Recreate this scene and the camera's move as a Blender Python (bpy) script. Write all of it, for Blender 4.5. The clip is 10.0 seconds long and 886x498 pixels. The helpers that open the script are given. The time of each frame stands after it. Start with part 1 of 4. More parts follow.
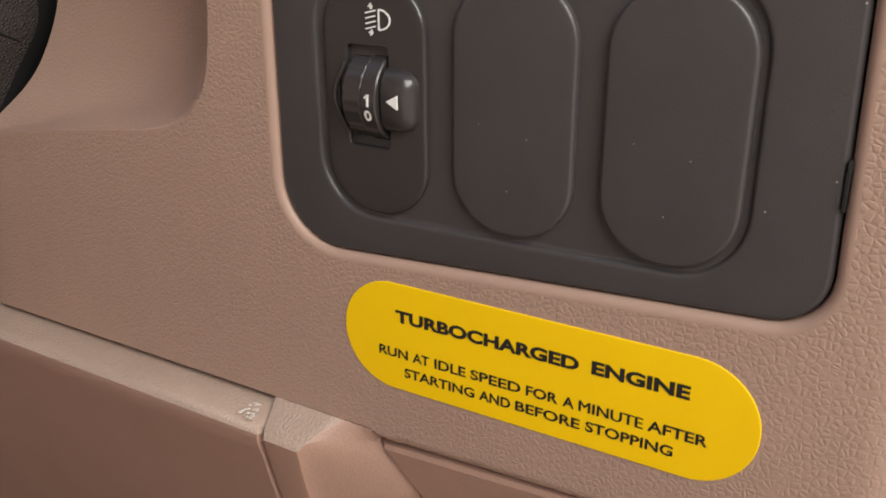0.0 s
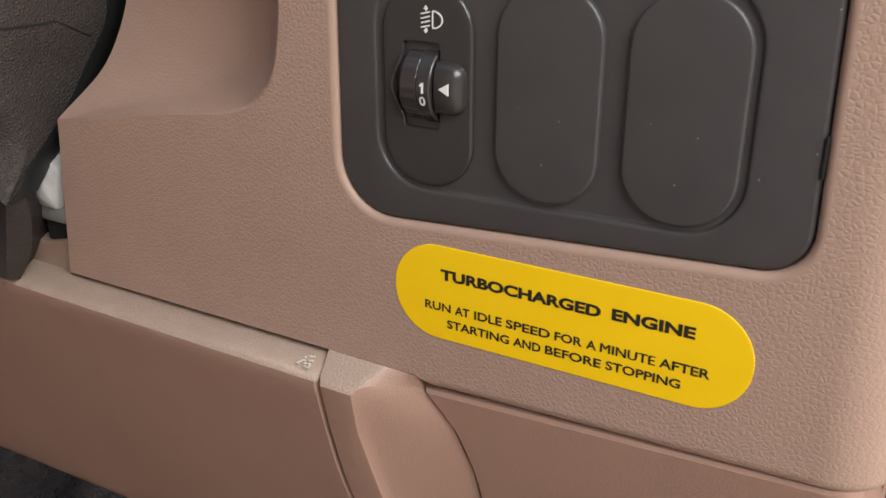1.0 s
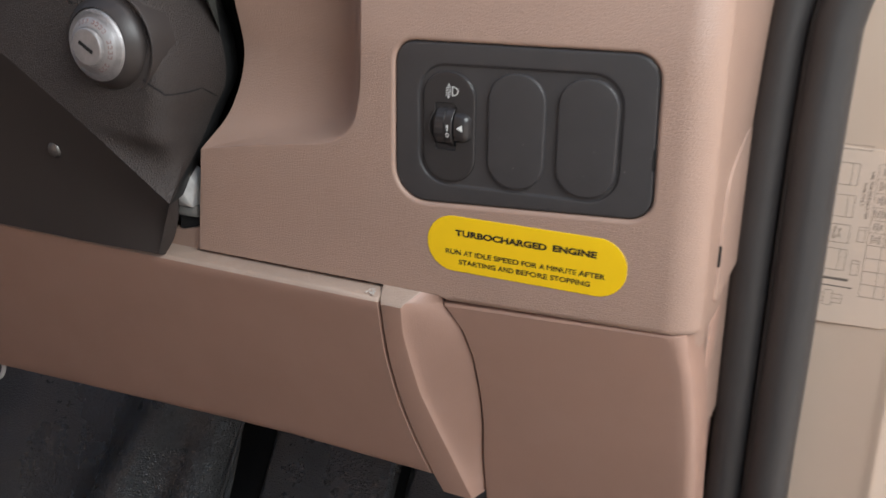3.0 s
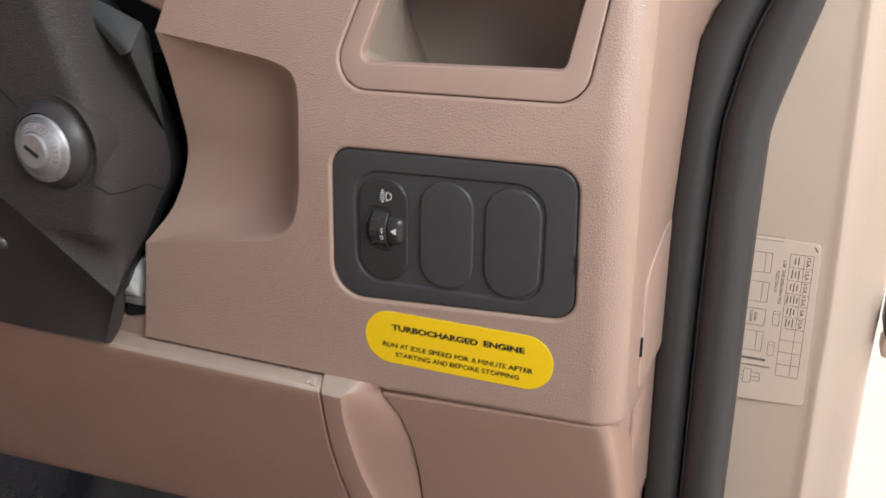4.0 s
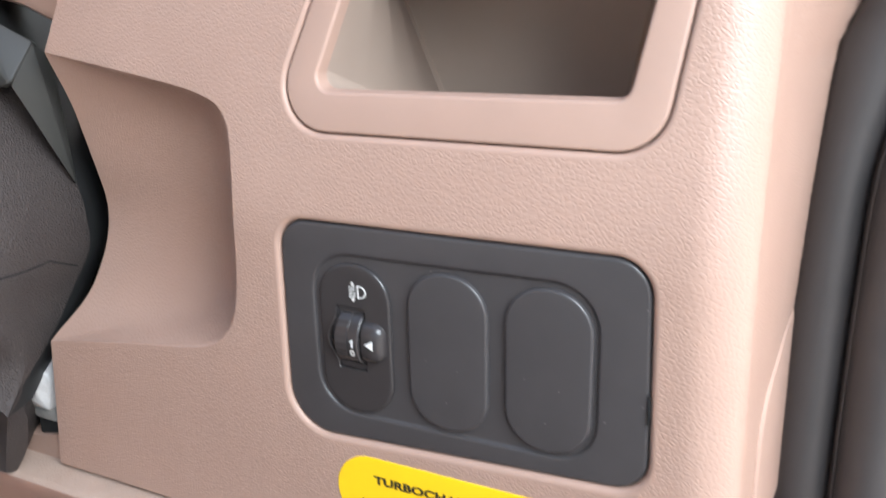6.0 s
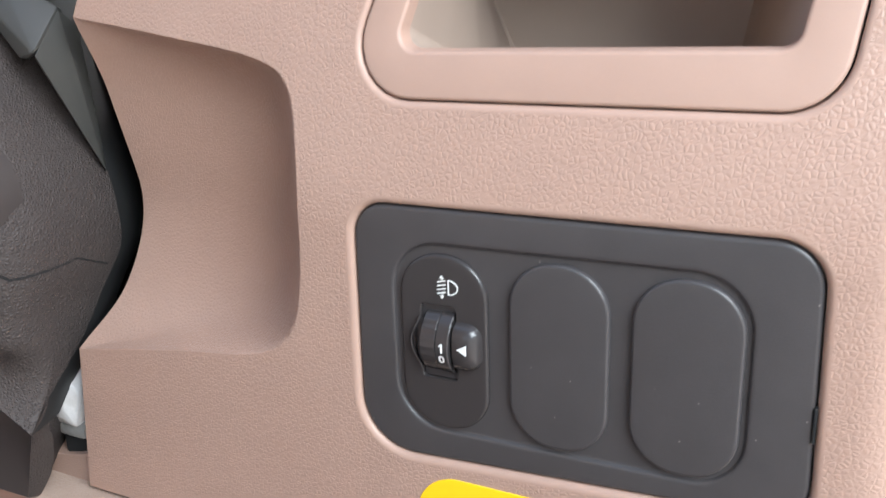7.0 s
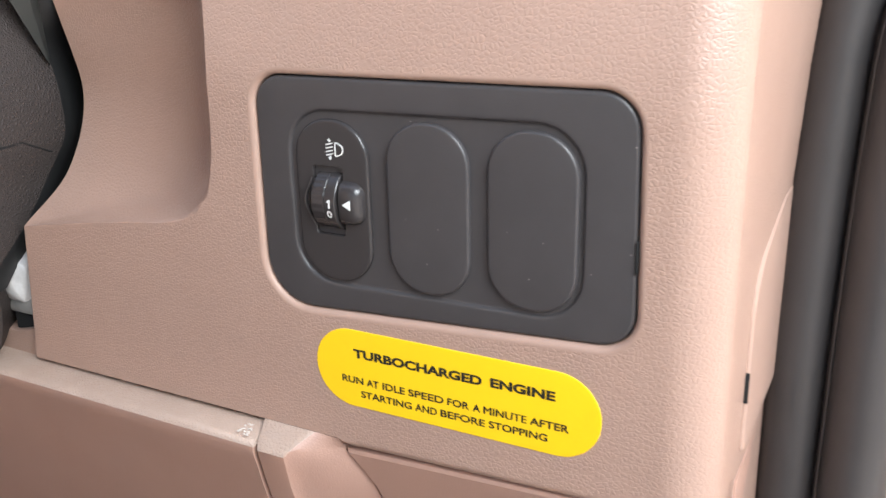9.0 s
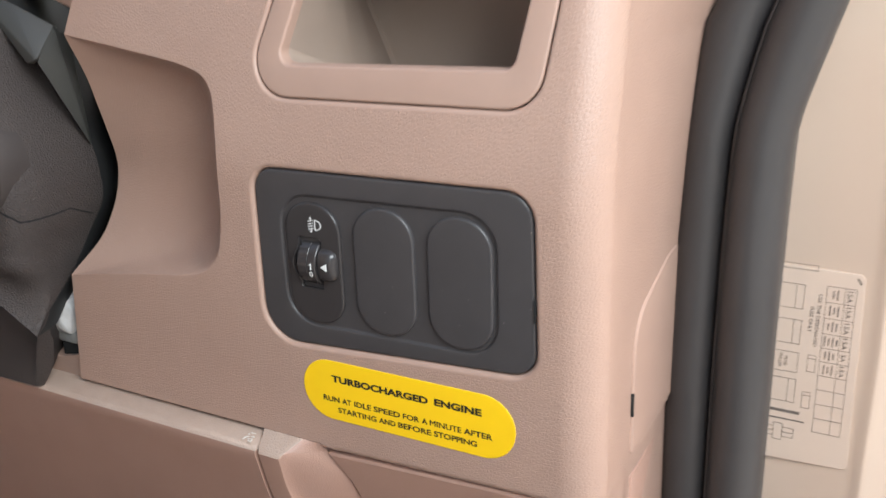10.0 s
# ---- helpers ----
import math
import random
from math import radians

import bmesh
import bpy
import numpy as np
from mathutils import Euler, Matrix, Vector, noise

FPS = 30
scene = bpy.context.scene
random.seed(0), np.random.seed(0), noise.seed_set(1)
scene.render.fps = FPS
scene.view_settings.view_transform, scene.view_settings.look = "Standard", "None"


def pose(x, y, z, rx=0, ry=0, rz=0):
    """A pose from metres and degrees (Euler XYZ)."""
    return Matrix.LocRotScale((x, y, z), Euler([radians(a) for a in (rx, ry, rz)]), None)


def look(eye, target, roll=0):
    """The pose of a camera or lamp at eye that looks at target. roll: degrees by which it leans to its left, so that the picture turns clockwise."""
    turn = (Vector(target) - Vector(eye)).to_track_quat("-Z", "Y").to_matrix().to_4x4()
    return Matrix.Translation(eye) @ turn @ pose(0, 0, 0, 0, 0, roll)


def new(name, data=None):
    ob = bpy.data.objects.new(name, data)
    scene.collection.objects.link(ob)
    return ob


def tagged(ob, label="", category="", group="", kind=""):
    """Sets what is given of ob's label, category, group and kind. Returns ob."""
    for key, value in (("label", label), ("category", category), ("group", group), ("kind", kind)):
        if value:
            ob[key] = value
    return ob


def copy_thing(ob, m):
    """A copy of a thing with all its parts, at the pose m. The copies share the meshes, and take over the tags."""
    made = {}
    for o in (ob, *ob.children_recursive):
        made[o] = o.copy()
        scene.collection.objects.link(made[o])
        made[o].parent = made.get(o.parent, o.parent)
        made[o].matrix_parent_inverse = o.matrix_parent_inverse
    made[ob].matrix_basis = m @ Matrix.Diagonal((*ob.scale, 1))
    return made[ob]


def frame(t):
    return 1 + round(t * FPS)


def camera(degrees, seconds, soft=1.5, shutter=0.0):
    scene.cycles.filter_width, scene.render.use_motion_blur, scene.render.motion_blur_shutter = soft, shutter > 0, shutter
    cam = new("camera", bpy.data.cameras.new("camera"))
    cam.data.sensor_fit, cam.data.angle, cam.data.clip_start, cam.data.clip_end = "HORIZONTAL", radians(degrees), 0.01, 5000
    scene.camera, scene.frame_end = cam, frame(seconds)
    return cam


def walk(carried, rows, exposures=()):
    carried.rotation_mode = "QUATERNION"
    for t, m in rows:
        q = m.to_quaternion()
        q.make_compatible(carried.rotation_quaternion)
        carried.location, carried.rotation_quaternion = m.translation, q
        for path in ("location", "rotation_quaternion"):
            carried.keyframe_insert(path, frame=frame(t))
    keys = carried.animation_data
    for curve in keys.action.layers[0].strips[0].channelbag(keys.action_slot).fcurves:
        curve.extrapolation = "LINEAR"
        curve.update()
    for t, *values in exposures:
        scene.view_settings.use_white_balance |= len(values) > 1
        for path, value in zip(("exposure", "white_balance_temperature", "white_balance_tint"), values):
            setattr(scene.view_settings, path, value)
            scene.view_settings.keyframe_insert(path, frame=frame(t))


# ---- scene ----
cam = camera(52.40, 10.0, 1.5, 0.4)
PATH = [
    (0, (0.1096, -0.1643, 0.9992), (-0.8283, 1.4265, 0.2313), -0.31),
    (0.5, (0.1083, -0.1835, 1.0004), (-0.8135, 1.4126, 0.2243), -0.15),
    (1, (0.1154, -0.2024, 1.0059), (-0.7973, 1.3977, 0.2270), 0.05),
    (1.5, (0.1256, -0.2255, 1.0206), (-0.7620, 1.3806, 0.2254), 0.11),
    (2, (0.1356, -0.2672, 1.0293), (-0.7614, 1.3283, 0.2233), -0.35),
    (2.2, (0.1369, -0.2814, 1.0305), (-0.7692, 1.3121, 0.2306), -0.20),
    (3.3, (0.1829, -0.4156, 1.0694), (-0.5510, 1.3103, 0.3748), 0.76),
    (3.5, (0.1858, -0.4206, 1.0814), (-0.5379, 1.3117, 0.3919), 0.89),
    (4, (0.1852, -0.3891, 1.0965), (-0.5218, 1.3573, 0.4253), 0.71),
    (4.5, (0.1806, -0.3196, 1.0824), (-0.5234, 1.4288, 0.4135), 0.54),
    (5, (0.1601, -0.2630, 1.0571), (-0.6038, 1.4625, 0.3944), -0.21),
    (5.5, (0.1608, -0.2446, 1.0610), (-0.6729, 1.4467, 0.3943), -1.17),
    (6, (0.1474, -0.2335, 1.0801), (-0.7090, 1.4522, 0.4281), -1.36),
    (6.2, (0.1347, -0.2279, 1.0846), (-0.7241, 1.4600, 0.4416), -1.56),
    (7.3, (0.0983, -0.2071, 1.0524), (-0.7621, 1.4791, 0.4071), -1.95),
    (7.5, (0.0971, -0.2062, 1.0483), (-0.7670, 1.4753, 0.3958), -1.24),
    (8, (0.1070, -0.2055, 1.0349), (-0.7463, 1.4730, 0.3607), -1.27),
    (8.5, (0.1217, -0.2112, 1.0324), (-0.7368, 1.4668, 0.3636), -1.11),
    (9, (0.1537, -0.2314, 1.0381), (-0.7064, 1.4371, 0.3482), -1.26),
    (9.5, (0.1752, -0.2491, 1.0540), (-0.6987, 1.4113, 0.3616), -1.46),
    (10, (0.2093, -0.2882, 1.0890), (-0.6686, 1.3696, 0.3954), -1.82),
]
EXPOSURES = [(0.0, 0.26, 7560, 18), (1.0, 0.32, 7150, 15), (2.0, 0.46, 6720, 12), (3.5, 0.15, 6590, 12), (4.0, 0.34, 6540, 12), (4.5, 0.58, 6480, 12), (5.0, 0.87, 6380, 12), (5.5, 1.04, 6280, 12), (6.0, 1.12, 6180, 12), (7.5, 1.18, 6230, 11), (8.0, 1.22, 6180, 13), (9.0, 1.05, 6430, 13), (10.0, 0.67, 6460, 11)]
walk(cam, [(t, look(eye, target, roll)) for t, eye, target, roll in PATH], EXPOSURES)

from mathutils.bvhtree import BVHTree

# ---- world and light ----
world = bpy.data.worlds.new("overcast_sky")
scene.world = world
world.use_nodes = True
wn, wl = world.node_tree.nodes, world.node_tree.links
sky = wn.new("ShaderNodeTexSky")
sky.sky_type = "NISHITA"
sky.sun_disc = False
sky.sun_elevation = radians(46)
sky.sun_rotation = radians(33)
sky.dust_density = 6.0
sky.air_density = 1.4
wn["Background"].inputs["Strength"].default_value = 0.18
wl.new(sky.outputs["Color"], wn["Background"].inputs["Color"])
sun_data = bpy.data.lights.new("sun", "SUN")
sun_data.energy = 3.2
sun_data.angle = radians(25)
sun_data.color = (1.0, 0.94, 0.88)
sun = new("sun", sun_data)
sun.matrix_world = look((1.7, 2.6, 4.1), (0.05, 0.0, 0.95))

day_data = bpy.data.lights.new("door_opening_daylight", "AREA")
day_data.shape = "RECTANGLE"
day_data.size, day_data.size_y = 0.5, 0.45
day_data.energy = 6.7
day_data.color = (0.91, 0.985, 0.99)
day = new("door_opening_daylight", day_data)
day.matrix_world = look((0.57, -0.34, 1.45), (0.02, 0.0, 0.97))

# ---- materials ----


def material(name, base, rough=0.5, metal=0.0, second=None, grain=None, blotch=9.0, spec=0.5, coat=0.0, specks=False):
    """A plastic, paint, rubber or metal. second: a close colour that comes in blotches; grain: (kind, size in metres, depth in metres)."""
    m = bpy.data.materials.new(name)
    m.use_nodes = True
    n, l = m.node_tree.nodes, m.node_tree.links
    b = n["Principled BSDF"]
    b.inputs["Base Color"].default_value = (*base, 1)
    b.inputs["Roughness"].default_value = rough
    b.inputs["Metallic"].default_value = metal
    b.inputs["Specular IOR Level"].default_value = spec
    b.inputs["Coat Weight"].default_value = coat
    co = n.new("ShaderNodeTexCoord")
    if second:
        big = n.new("ShaderNodeTexNoise")
        big.inputs["Scale"].default_value = blotch
        big.inputs["Detail"].default_value = 6
        big.inputs["Roughness"].default_value = 0.62
        l.new(co.outputs["Object"], big.inputs["Vector"])
        mix = n.new("ShaderNodeMix")
        mix.data_type = "RGBA"
        mix.inputs[6].default_value = (*base, 1)
        mix.inputs[7].default_value = (*second, 1)
        ramp = n.new("ShaderNodeMapRange")
        ramp.inputs["From Min"].default_value = 0.35
        ramp.inputs["From Max"].default_value = 0.7
        l.new(big.outputs["Fac"], ramp.inputs["Value"])
        l.new(ramp.outputs["Result"], mix.inputs[0])
        l.new(mix.outputs[2], b.inputs["Base Color"])
        rr = n.new("ShaderNodeMapRange")
        rr.inputs["To Min"].default_value = max(rough - 0.05, 0.02)
        rr.inputs["To Max"].default_value = min(rough + 0.07, 1)
        l.new(big.outputs["Fac"], rr.inputs["Value"])
        l.new(rr.outputs["Result"], b.inputs["Roughness"])
    if specks:
        dots = n.new("ShaderNodeTexVoronoi")
        dots.inputs["Scale"].default_value = 170
        l.new(co.outputs["Object"], dots.inputs["Vector"])
        near = n.new("ShaderNodeMapRange")
        near.inputs["From Min"].default_value = 0.020
        near.inputs["From Max"].default_value = 0.045
        near.inputs["To Min"].default_value = 1.0
        near.inputs["To Max"].default_value = 0.0
        l.new(dots.outputs["Distance"], near.inputs["Value"])
        tell = n.new("ShaderNodeSeparateColor")
        l.new(dots.outputs["Color"], tell.inputs["Color"])
        few = n.new("ShaderNodeMath")
        few.operation = "GREATER_THAN"
        few.inputs[1].default_value = 0.55
        l.new(tell.outputs["Red"], few.inputs[0])
        both = n.new("ShaderNodeMath")
        both.operation = "MULTIPLY"
        l.new(near.outputs["Result"], both.inputs[0])
        l.new(few.outputs["Value"], both.inputs[1])
        dust = n.new("ShaderNodeMix")
        dust.data_type = "RGBA"
        dust.inputs[7].default_value = (0.30, 0.27, 0.25, 1)
        l.new(mix.outputs[2], dust.inputs[6])
        l.new(both.outputs["Value"], dust.inputs[0])
        l.new(dust.outputs[2], b.inputs["Base Color"])
    if grain:
        kind, size, depth = grain
        warp = n.new("ShaderNodeTexNoise")
        warp.inputs["Scale"].default_value = 0.45 / size
        warp.inputs["Detail"].default_value = 3
        l.new(co.outputs["Object"], warp.inputs["Vector"])
        bump = n.new("ShaderNodeBump")
        bump.inputs["Distance"].default_value = depth
        if kind in ("leather", "pebble"):
            sub = n.new("ShaderNodeVectorMath")
            sub.operation = "MULTIPLY_ADD"
            sub.inputs[1].default_value = ((0.75 if kind == "leather" else 0.6) * size,) * 3
            l.new(warp.outputs["Color"], sub.inputs[0])
            l.new(co.outputs["Object"], sub.inputs[2])
            vor = n.new("ShaderNodeTexVoronoi")
            vor.feature = "DISTANCE_TO_EDGE"
            vor.inputs["Scale"].default_value = 1 / size
            l.new(sub.outputs["Vector"], vor.inputs["Vector"])
            shape = n.new("ShaderNodeMapRange")
            shape.interpolation_type = "SMOOTHSTEP"
            shape.inputs["From Min"].default_value = 0.0
            shape.inputs["From Max"].default_value = 0.26 if kind == "leather" else 0.42
            l.new(vor.outputs["Distance"], shape.inputs["Value"])
            fine = n.new("ShaderNodeTexNoise")
            fine.inputs["Scale"].default_value = 2.6 / size
            fine.inputs["Detail"].default_value = 3
            l.new(co.outputs["Object"], fine.inputs["Vector"])
            add = n.new("ShaderNodeMath")
            add.operation = "MULTIPLY_ADD"
            add.inputs[1].default_value = 0.35
            l.new(fine.outputs["Fac"], add.inputs[0])
            l.new(shape.outputs["Result"], add.inputs[2])
            l.new(add.outputs["Value"], bump.inputs["Height"])
        else:
            fine = n.new("ShaderNodeTexNoise")
            fine.inputs["Scale"].default_value = 1 / size
            fine.inputs["Detail"].default_value = 4
            l.new(co.outputs["Object"], fine.inputs["Vector"])
            l.new(fine.outputs["Fac"], bump.inputs["Height"])
        l.new(bump.outputs["Normal"], b.inputs["Normal"])
    return m


TAN, TAN2 = (0.402, 0.265, 0.208), (0.378, 0.246, 0.192)
tan_grained = material("tan_grained_plastic", TAN, 0.39, second=TAN2, grain=("leather", 0.00155, 0.000085), blotch=22)
liner_beige = material("grey_beige_plastic", (0.385, 0.295, 0.240), 0.55, second=(0.36, 0.275, 0.222), grain=("noise", 0.0006, 0.00004), blotch=18)
tan_smooth = material("tan_satin_plastic", TAN, 0.5, second=TAN2, grain=("noise", 0.0006, 0.00003), blotch=18)
# the fascia's tan made redder: warm bounce light is put into the colour
tan_bounced = material("tan_bounced_plastic", (0.396, 0.242, 0.187), 0.42, second=(0.372, 0.223, 0.170), grain=("leather", 0.0012, 0.00004), blotch=16)
black_satin = material("black_satin_plastic", (0.050, 0.046, 0.047), 0.36, second=(0.057, 0.052, 0.053), grain=("noise", 0.0006, 0.00005), blotch=60, specks=True)
black_gloss = material("black_gloss_plastic", (0.036, 0.032, 0.032), 0.24, grain=("noise", 0.0007, 0.00002))
# near-black that stands in for shade in gaps, holes and behind panels
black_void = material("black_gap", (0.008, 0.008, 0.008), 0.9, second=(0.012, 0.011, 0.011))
grey_grained = material("charcoal_grained_plastic", (0.050, 0.040, 0.037), 0.54, second=(0.057, 0.046, 0.042), grain=("pebble", 0.00130, 0.00030), blotch=30, spec=0.30)
grey_guard = material("grey_satin_plastic", (0.047, 0.046, 0.042), 0.45, second=(0.054, 0.052, 0.048), grain=("noise", 0.0008, 0.00003), blotch=30)
grey_smooth = material("charcoal_smooth_plastic", (0.044, 0.036, 0.034), 0.42, second=(0.050, 0.041, 0.038), grain=("noise", 0.0006, 0.00003), blotch=30)
seal_rubber = material("black_rubber", (0.040, 0.037, 0.037), 0.42, second=(0.047, 0.043, 0.043), grain=("noise", 0.0012, 0.00004), blotch=25)
gold_paint = material("beige_metallic_paint", (0.59, 0.455, 0.36), 0.32, metal=0.1, second=(0.56, 0.425, 0.335), grain=("noise", 0.0007, 0.00001), blotch=9, coat=0.4)
yellow_vinyl = material("yellow_vinyl", (0.97, 0.61, 0.008), 0.40, second=(0.95, 0.58, 0.006), grain=("noise", 0.004, 0.00006), blotch=30)
ink = material("black_ink", (0.012, 0.011, 0.010), 0.5, second=(0.018, 0.016, 0.014), blotch=200)
white_ink = material("white_ink", (0.80, 0.80, 0.78), 0.5, second=(0.74, 0.74, 0.72), blotch=300)
label_film = material("pale_label_film", (0.578, 0.447, 0.360), 0.34, second=(0.55, 0.422, 0.338), blotch=25)
label_ink = material("grey_brown_ink", (0.16, 0.125, 0.11), 0.5, second=(0.13, 0.10, 0.08), blotch=200)
# tan for up-facing ledges: sky light is put into the paler colour
tan_skylit = material("tan_skylit_plastic", (0.45, 0.335, 0.270), 0.40, second=(0.41, 0.295, 0.232), grain=("leather", 0.00145, 0.00012), blotch=60)
silver = material("brushed_silver", (0.52, 0.50, 0.50), 0.46, metal=0.7, second=(0.40, 0.38, 0.38), grain=("noise", 0.0008, 0.00008), blotch=160)
white_nylon = material("white_nylon", (0.62, 0.60, 0.58), 0.42, second=(0.44, 0.42, 0.40), grain=("noise", 0.003, 0.0003), blotch=90)
vinyl_mat = material("black_vinyl", (0.030, 0.033, 0.035), 0.27, spec=1.0, second=(0.036, 0.040, 0.042), grain=("pebble", 0.0026, 0.00042), blotch=8)
brown_bounce = material("brown_bounce_cloth", (0.60, 0.41, 0.33), 0.9, second=(0.56, 0.37, 0.30), grain=("noise", 0.003, 0.0006), blotch=7)
grey_cloth = material("grey_reflector_cloth", (0.21, 0.205, 0.205), 0.9, second=(0.18, 0.175, 0.175), grain=("noise", 0.003, 0.0006), blotch=7)
carpet = material("dark_carpet", (0.06, 0.044, 0.038), 0.95, second=(0.05, 0.036, 0.031), grain=("noise", 0.002, 0.001), blotch=20)
trim_cloth = material("pale_headliner", (0.55, 0.50, 0.44), 0.9, second=(0.5, 0.45, 0.4), grain=("noise", 0.003, 0.0004), blotch=12)
scuffed = material("scuffed_plastic", (0.72, 0.66, 0.60), 0.22, second=(0.6, 0.54, 0.48), blotch=400)
concrete = material("pale_concrete", (0.46, 0.44, 0.41), 0.85, second=(0.41, 0.39, 0.365), grain=("noise", 0.02, 0.003), blotch=1.2)

# ---- mesh helpers ----
BASE = {}


def thing(name, base, label, category, group="", kind=""):
    ob = new(name)
    ob.location = base
    ob.empty_display_size = 0.02
    BASE[ob.name] = Vector(base)
    return tagged(ob, label, category, group, kind)


def finish(name, bm, mat, base, angle=32):
    bmesh.ops.remove_doubles(bm, verts=bm.verts, dist=1e-6)
    bmesh.ops.recalc_face_normals(bm, faces=bm.faces)
    bmesh.ops.translate(bm, verts=bm.verts, vec=-base)
    me = bpy.data.meshes.new(name)
    bm.to_mesh(me)
    bm.free()
    me.materials.append(mat)
    me.shade_smooth()
    me.set_sharp_from_angle(angle=radians(angle))
    return me


def part(name, bm, mat, parent, label="", angle=32):
    base = BASE[parent.name]
    ob = new(name, finish(name, bm, mat, base, angle))
    ob.parent = parent
    BASE[ob.name] = base
    return tagged(ob, label)


def single(name, bm, mat, base, label, category, group="", kind="", angle=32):
    base = Vector(base)
    ob = new(name, finish(name, bm, mat, base, angle))
    ob.location = base
    BASE[ob.name] = base
    return tagged(ob, label, category, group, kind)


def rounded(corners, radii, n=8):
    """A closed outline with rounded corners, counter-clockwise."""
    out = []
    k = len(corners)
    radii = radii if isinstance(radii, (list, tuple)) else [radii] * k
    for i in range(k):
        p = Vector(corners[i])
        a = (Vector(corners[i - 1]) - p).normalized()
        b = (Vector(corners[(i + 1) % k]) - p).normalized()
        half = a.angle(b) / 2
        c = p + (a + b).normalized() * (radii[i] / math.sin(half))
        s, e = p + a * (radii[i] / math.tan(half)) - c, p + b * (radii[i] / math.tan(half)) - c
        turn = s.angle_signed(e)
        for j in range(n + 1):
            w = -turn * j / n
            out.append(Vector((c.x + s.x * math.cos(w) - s.y * math.sin(w), c.y + s.x * math.sin(w) + s.y * math.cos(w))))
    return out


def inset(loop, d):
    """The closed loop moved inwards by d (counter-clockwise loop)."""
    out = []
    k = len(loop)
    for i in range(k):
        t1 = (loop[i] - loop[i - 1]).normalized()
        t2 = (loop[(i + 1) % k] - loop[i]).normalized()
        n1, n2 = Vector((-t1.y, t1.x)), Vector((-t2.y, t2.x))
        m = (n1 + n2).normalized()
        out.append(loop[i] + m * (d / max(m.dot(n1), 0.4)))
    return out


def at_y(loop, y):
    return [Vector((p.x, y, p.y)) for p in loop]


def loft(bm, loops, closed=True, cap=False):
    rows = [[bm.verts.new(p) for p in lp] for lp in loops]
    k = len(rows[0])
    for a, b in zip(rows, rows[1:]):
        for i in range(k if closed else k - 1):
            j = (i + 1) % k
            quad = [a[i], a[j], b[j], b[i]]
            if len({tuple(round(c, 7) for c in v.co) for v in quad}) > 2:
                bm.faces.new(quad)
    if cap:
        bm.faces.new(rows[-1])
    return rows


def fillet(r, steps=5):
    """(inwards, back) pairs from a vertical wall to a flat top."""
    return [(r * (1 - math.cos(a)), r * (1 - math.sin(a))) for a in [math.pi / 2 * i / steps for i in range(steps + 1)]]


def box(bm, lo, hi, bevel=0.0):
    v = bmesh.ops.create_cube(bm, size=1)["verts"]
    bmesh.ops.scale(bm, verts=v, vec=[h - l for l, h in zip(lo, hi)])
    bmesh.ops.translate(bm, verts=v, vec=[(h + l) / 2 for l, h in zip(lo, hi)])
    if bevel:
        bmesh.ops.bevel(bm, geom=list({e for q in v for e in q.link_edges}), offset=bevel, segments=2, affect="EDGES", profile=0.5)
    return bm


def curve_at(pts, z):
    """x on a line of (x, z) points, smoothly, at height z (z falls along the points)."""
    zs = [-p[1] for p in pts]
    return float(np.interp(-z, zs, [p[0] for p in pts]))


def smooth_line(pts, n):
    """n points on a Catmull-Rom line through pts."""
    pts = [Vector(p) for p in pts]
    ext = [2 * pts[0] - pts[1], *pts, 2 * pts[-1] - pts[-2]]
    out = []
    for i in range(n):
        f = i / (n - 1) * (len(pts) - 1)
        k = min(int(f), len(pts) - 2)
        u = f - k
        a, b, c, d = ext[k:k + 4]
        out.append(0.5 * (2 * b + (c - a) * u + (2 * a - 5 * b + 4 * c - d) * u * u + (3 * b - a - 3 * c + d) * u ** 3))
    return out


def strip(bm, pts, width, normal, lift, height=0.0003):
    """A thin raised ribbon along 3D points."""
    normal = Vector(normal).normalized()
    loops = []
    for i, p in enumerate(pts):
        p = Vector(p)
        t = (Vector(pts[min(i + 1, len(pts) - 1)]) - Vector(pts[max(i - 1, 0)])).normalized()
        s = t.cross(normal).normalized() * (width / 2)
        q = p + normal * lift
        loops.append([q - s - normal * height, q - s, q + s, q + s - normal * height])
    loft(bm, loops, closed=False)


def write(bm, text, matrix, width, height, bold=0.0):
    """Letters of Blender's own font, fitted to width and cap height, lying in the x-y plane of matrix; x centred, baseline at y 0."""
    cu = bpy.data.curves.new("letters", "FONT")
    cu.body = text
    cu.resolution_u = 4
    plain = "M" in text  # its sharp corners take no offset
    cu.offset = 0.0 if plain else bold
    ob = bpy.data.objects.new("letters", cu)
    scene.collection.objects.link(ob)
    me = bpy.data.meshes.new_from_object(ob.evaluated_get(bpy.context.evaluated_depsgraph_get()))
    xs = [v.co.x for v in me.vertices]
    ys = [v.co.y for v in me.vertices]
    sx, sy = width / (max(xs) - min(xs)), height / (max(ys) - min(ys))
    me.transform(Matrix.Diagonal((sx, sy, 1, 1)) @ Matrix.Translation((-(max(xs) + min(xs)) / 2, -min(ys), 0)))
    for k, side in enumerate((0, 1, -1) if plain and bold else (0,)):
        step = matrix @ Matrix.Translation((side * bold * height * 1.3, 0, 0.000012 * k))
        me.transform(step)
        bm.from_mesh(me)
        me.transform(step.inverted())
    bpy.data.objects.remove(ob)
    bpy.data.meshes.remove(me)
    bpy.data.curves.remove(cu)


FACING = Matrix(((1, 0, 0, 0), (0, 0, -1, 0), (0, 1, 0, 0), (0, 0, 0, 1)))  # text plane towards -y, upright


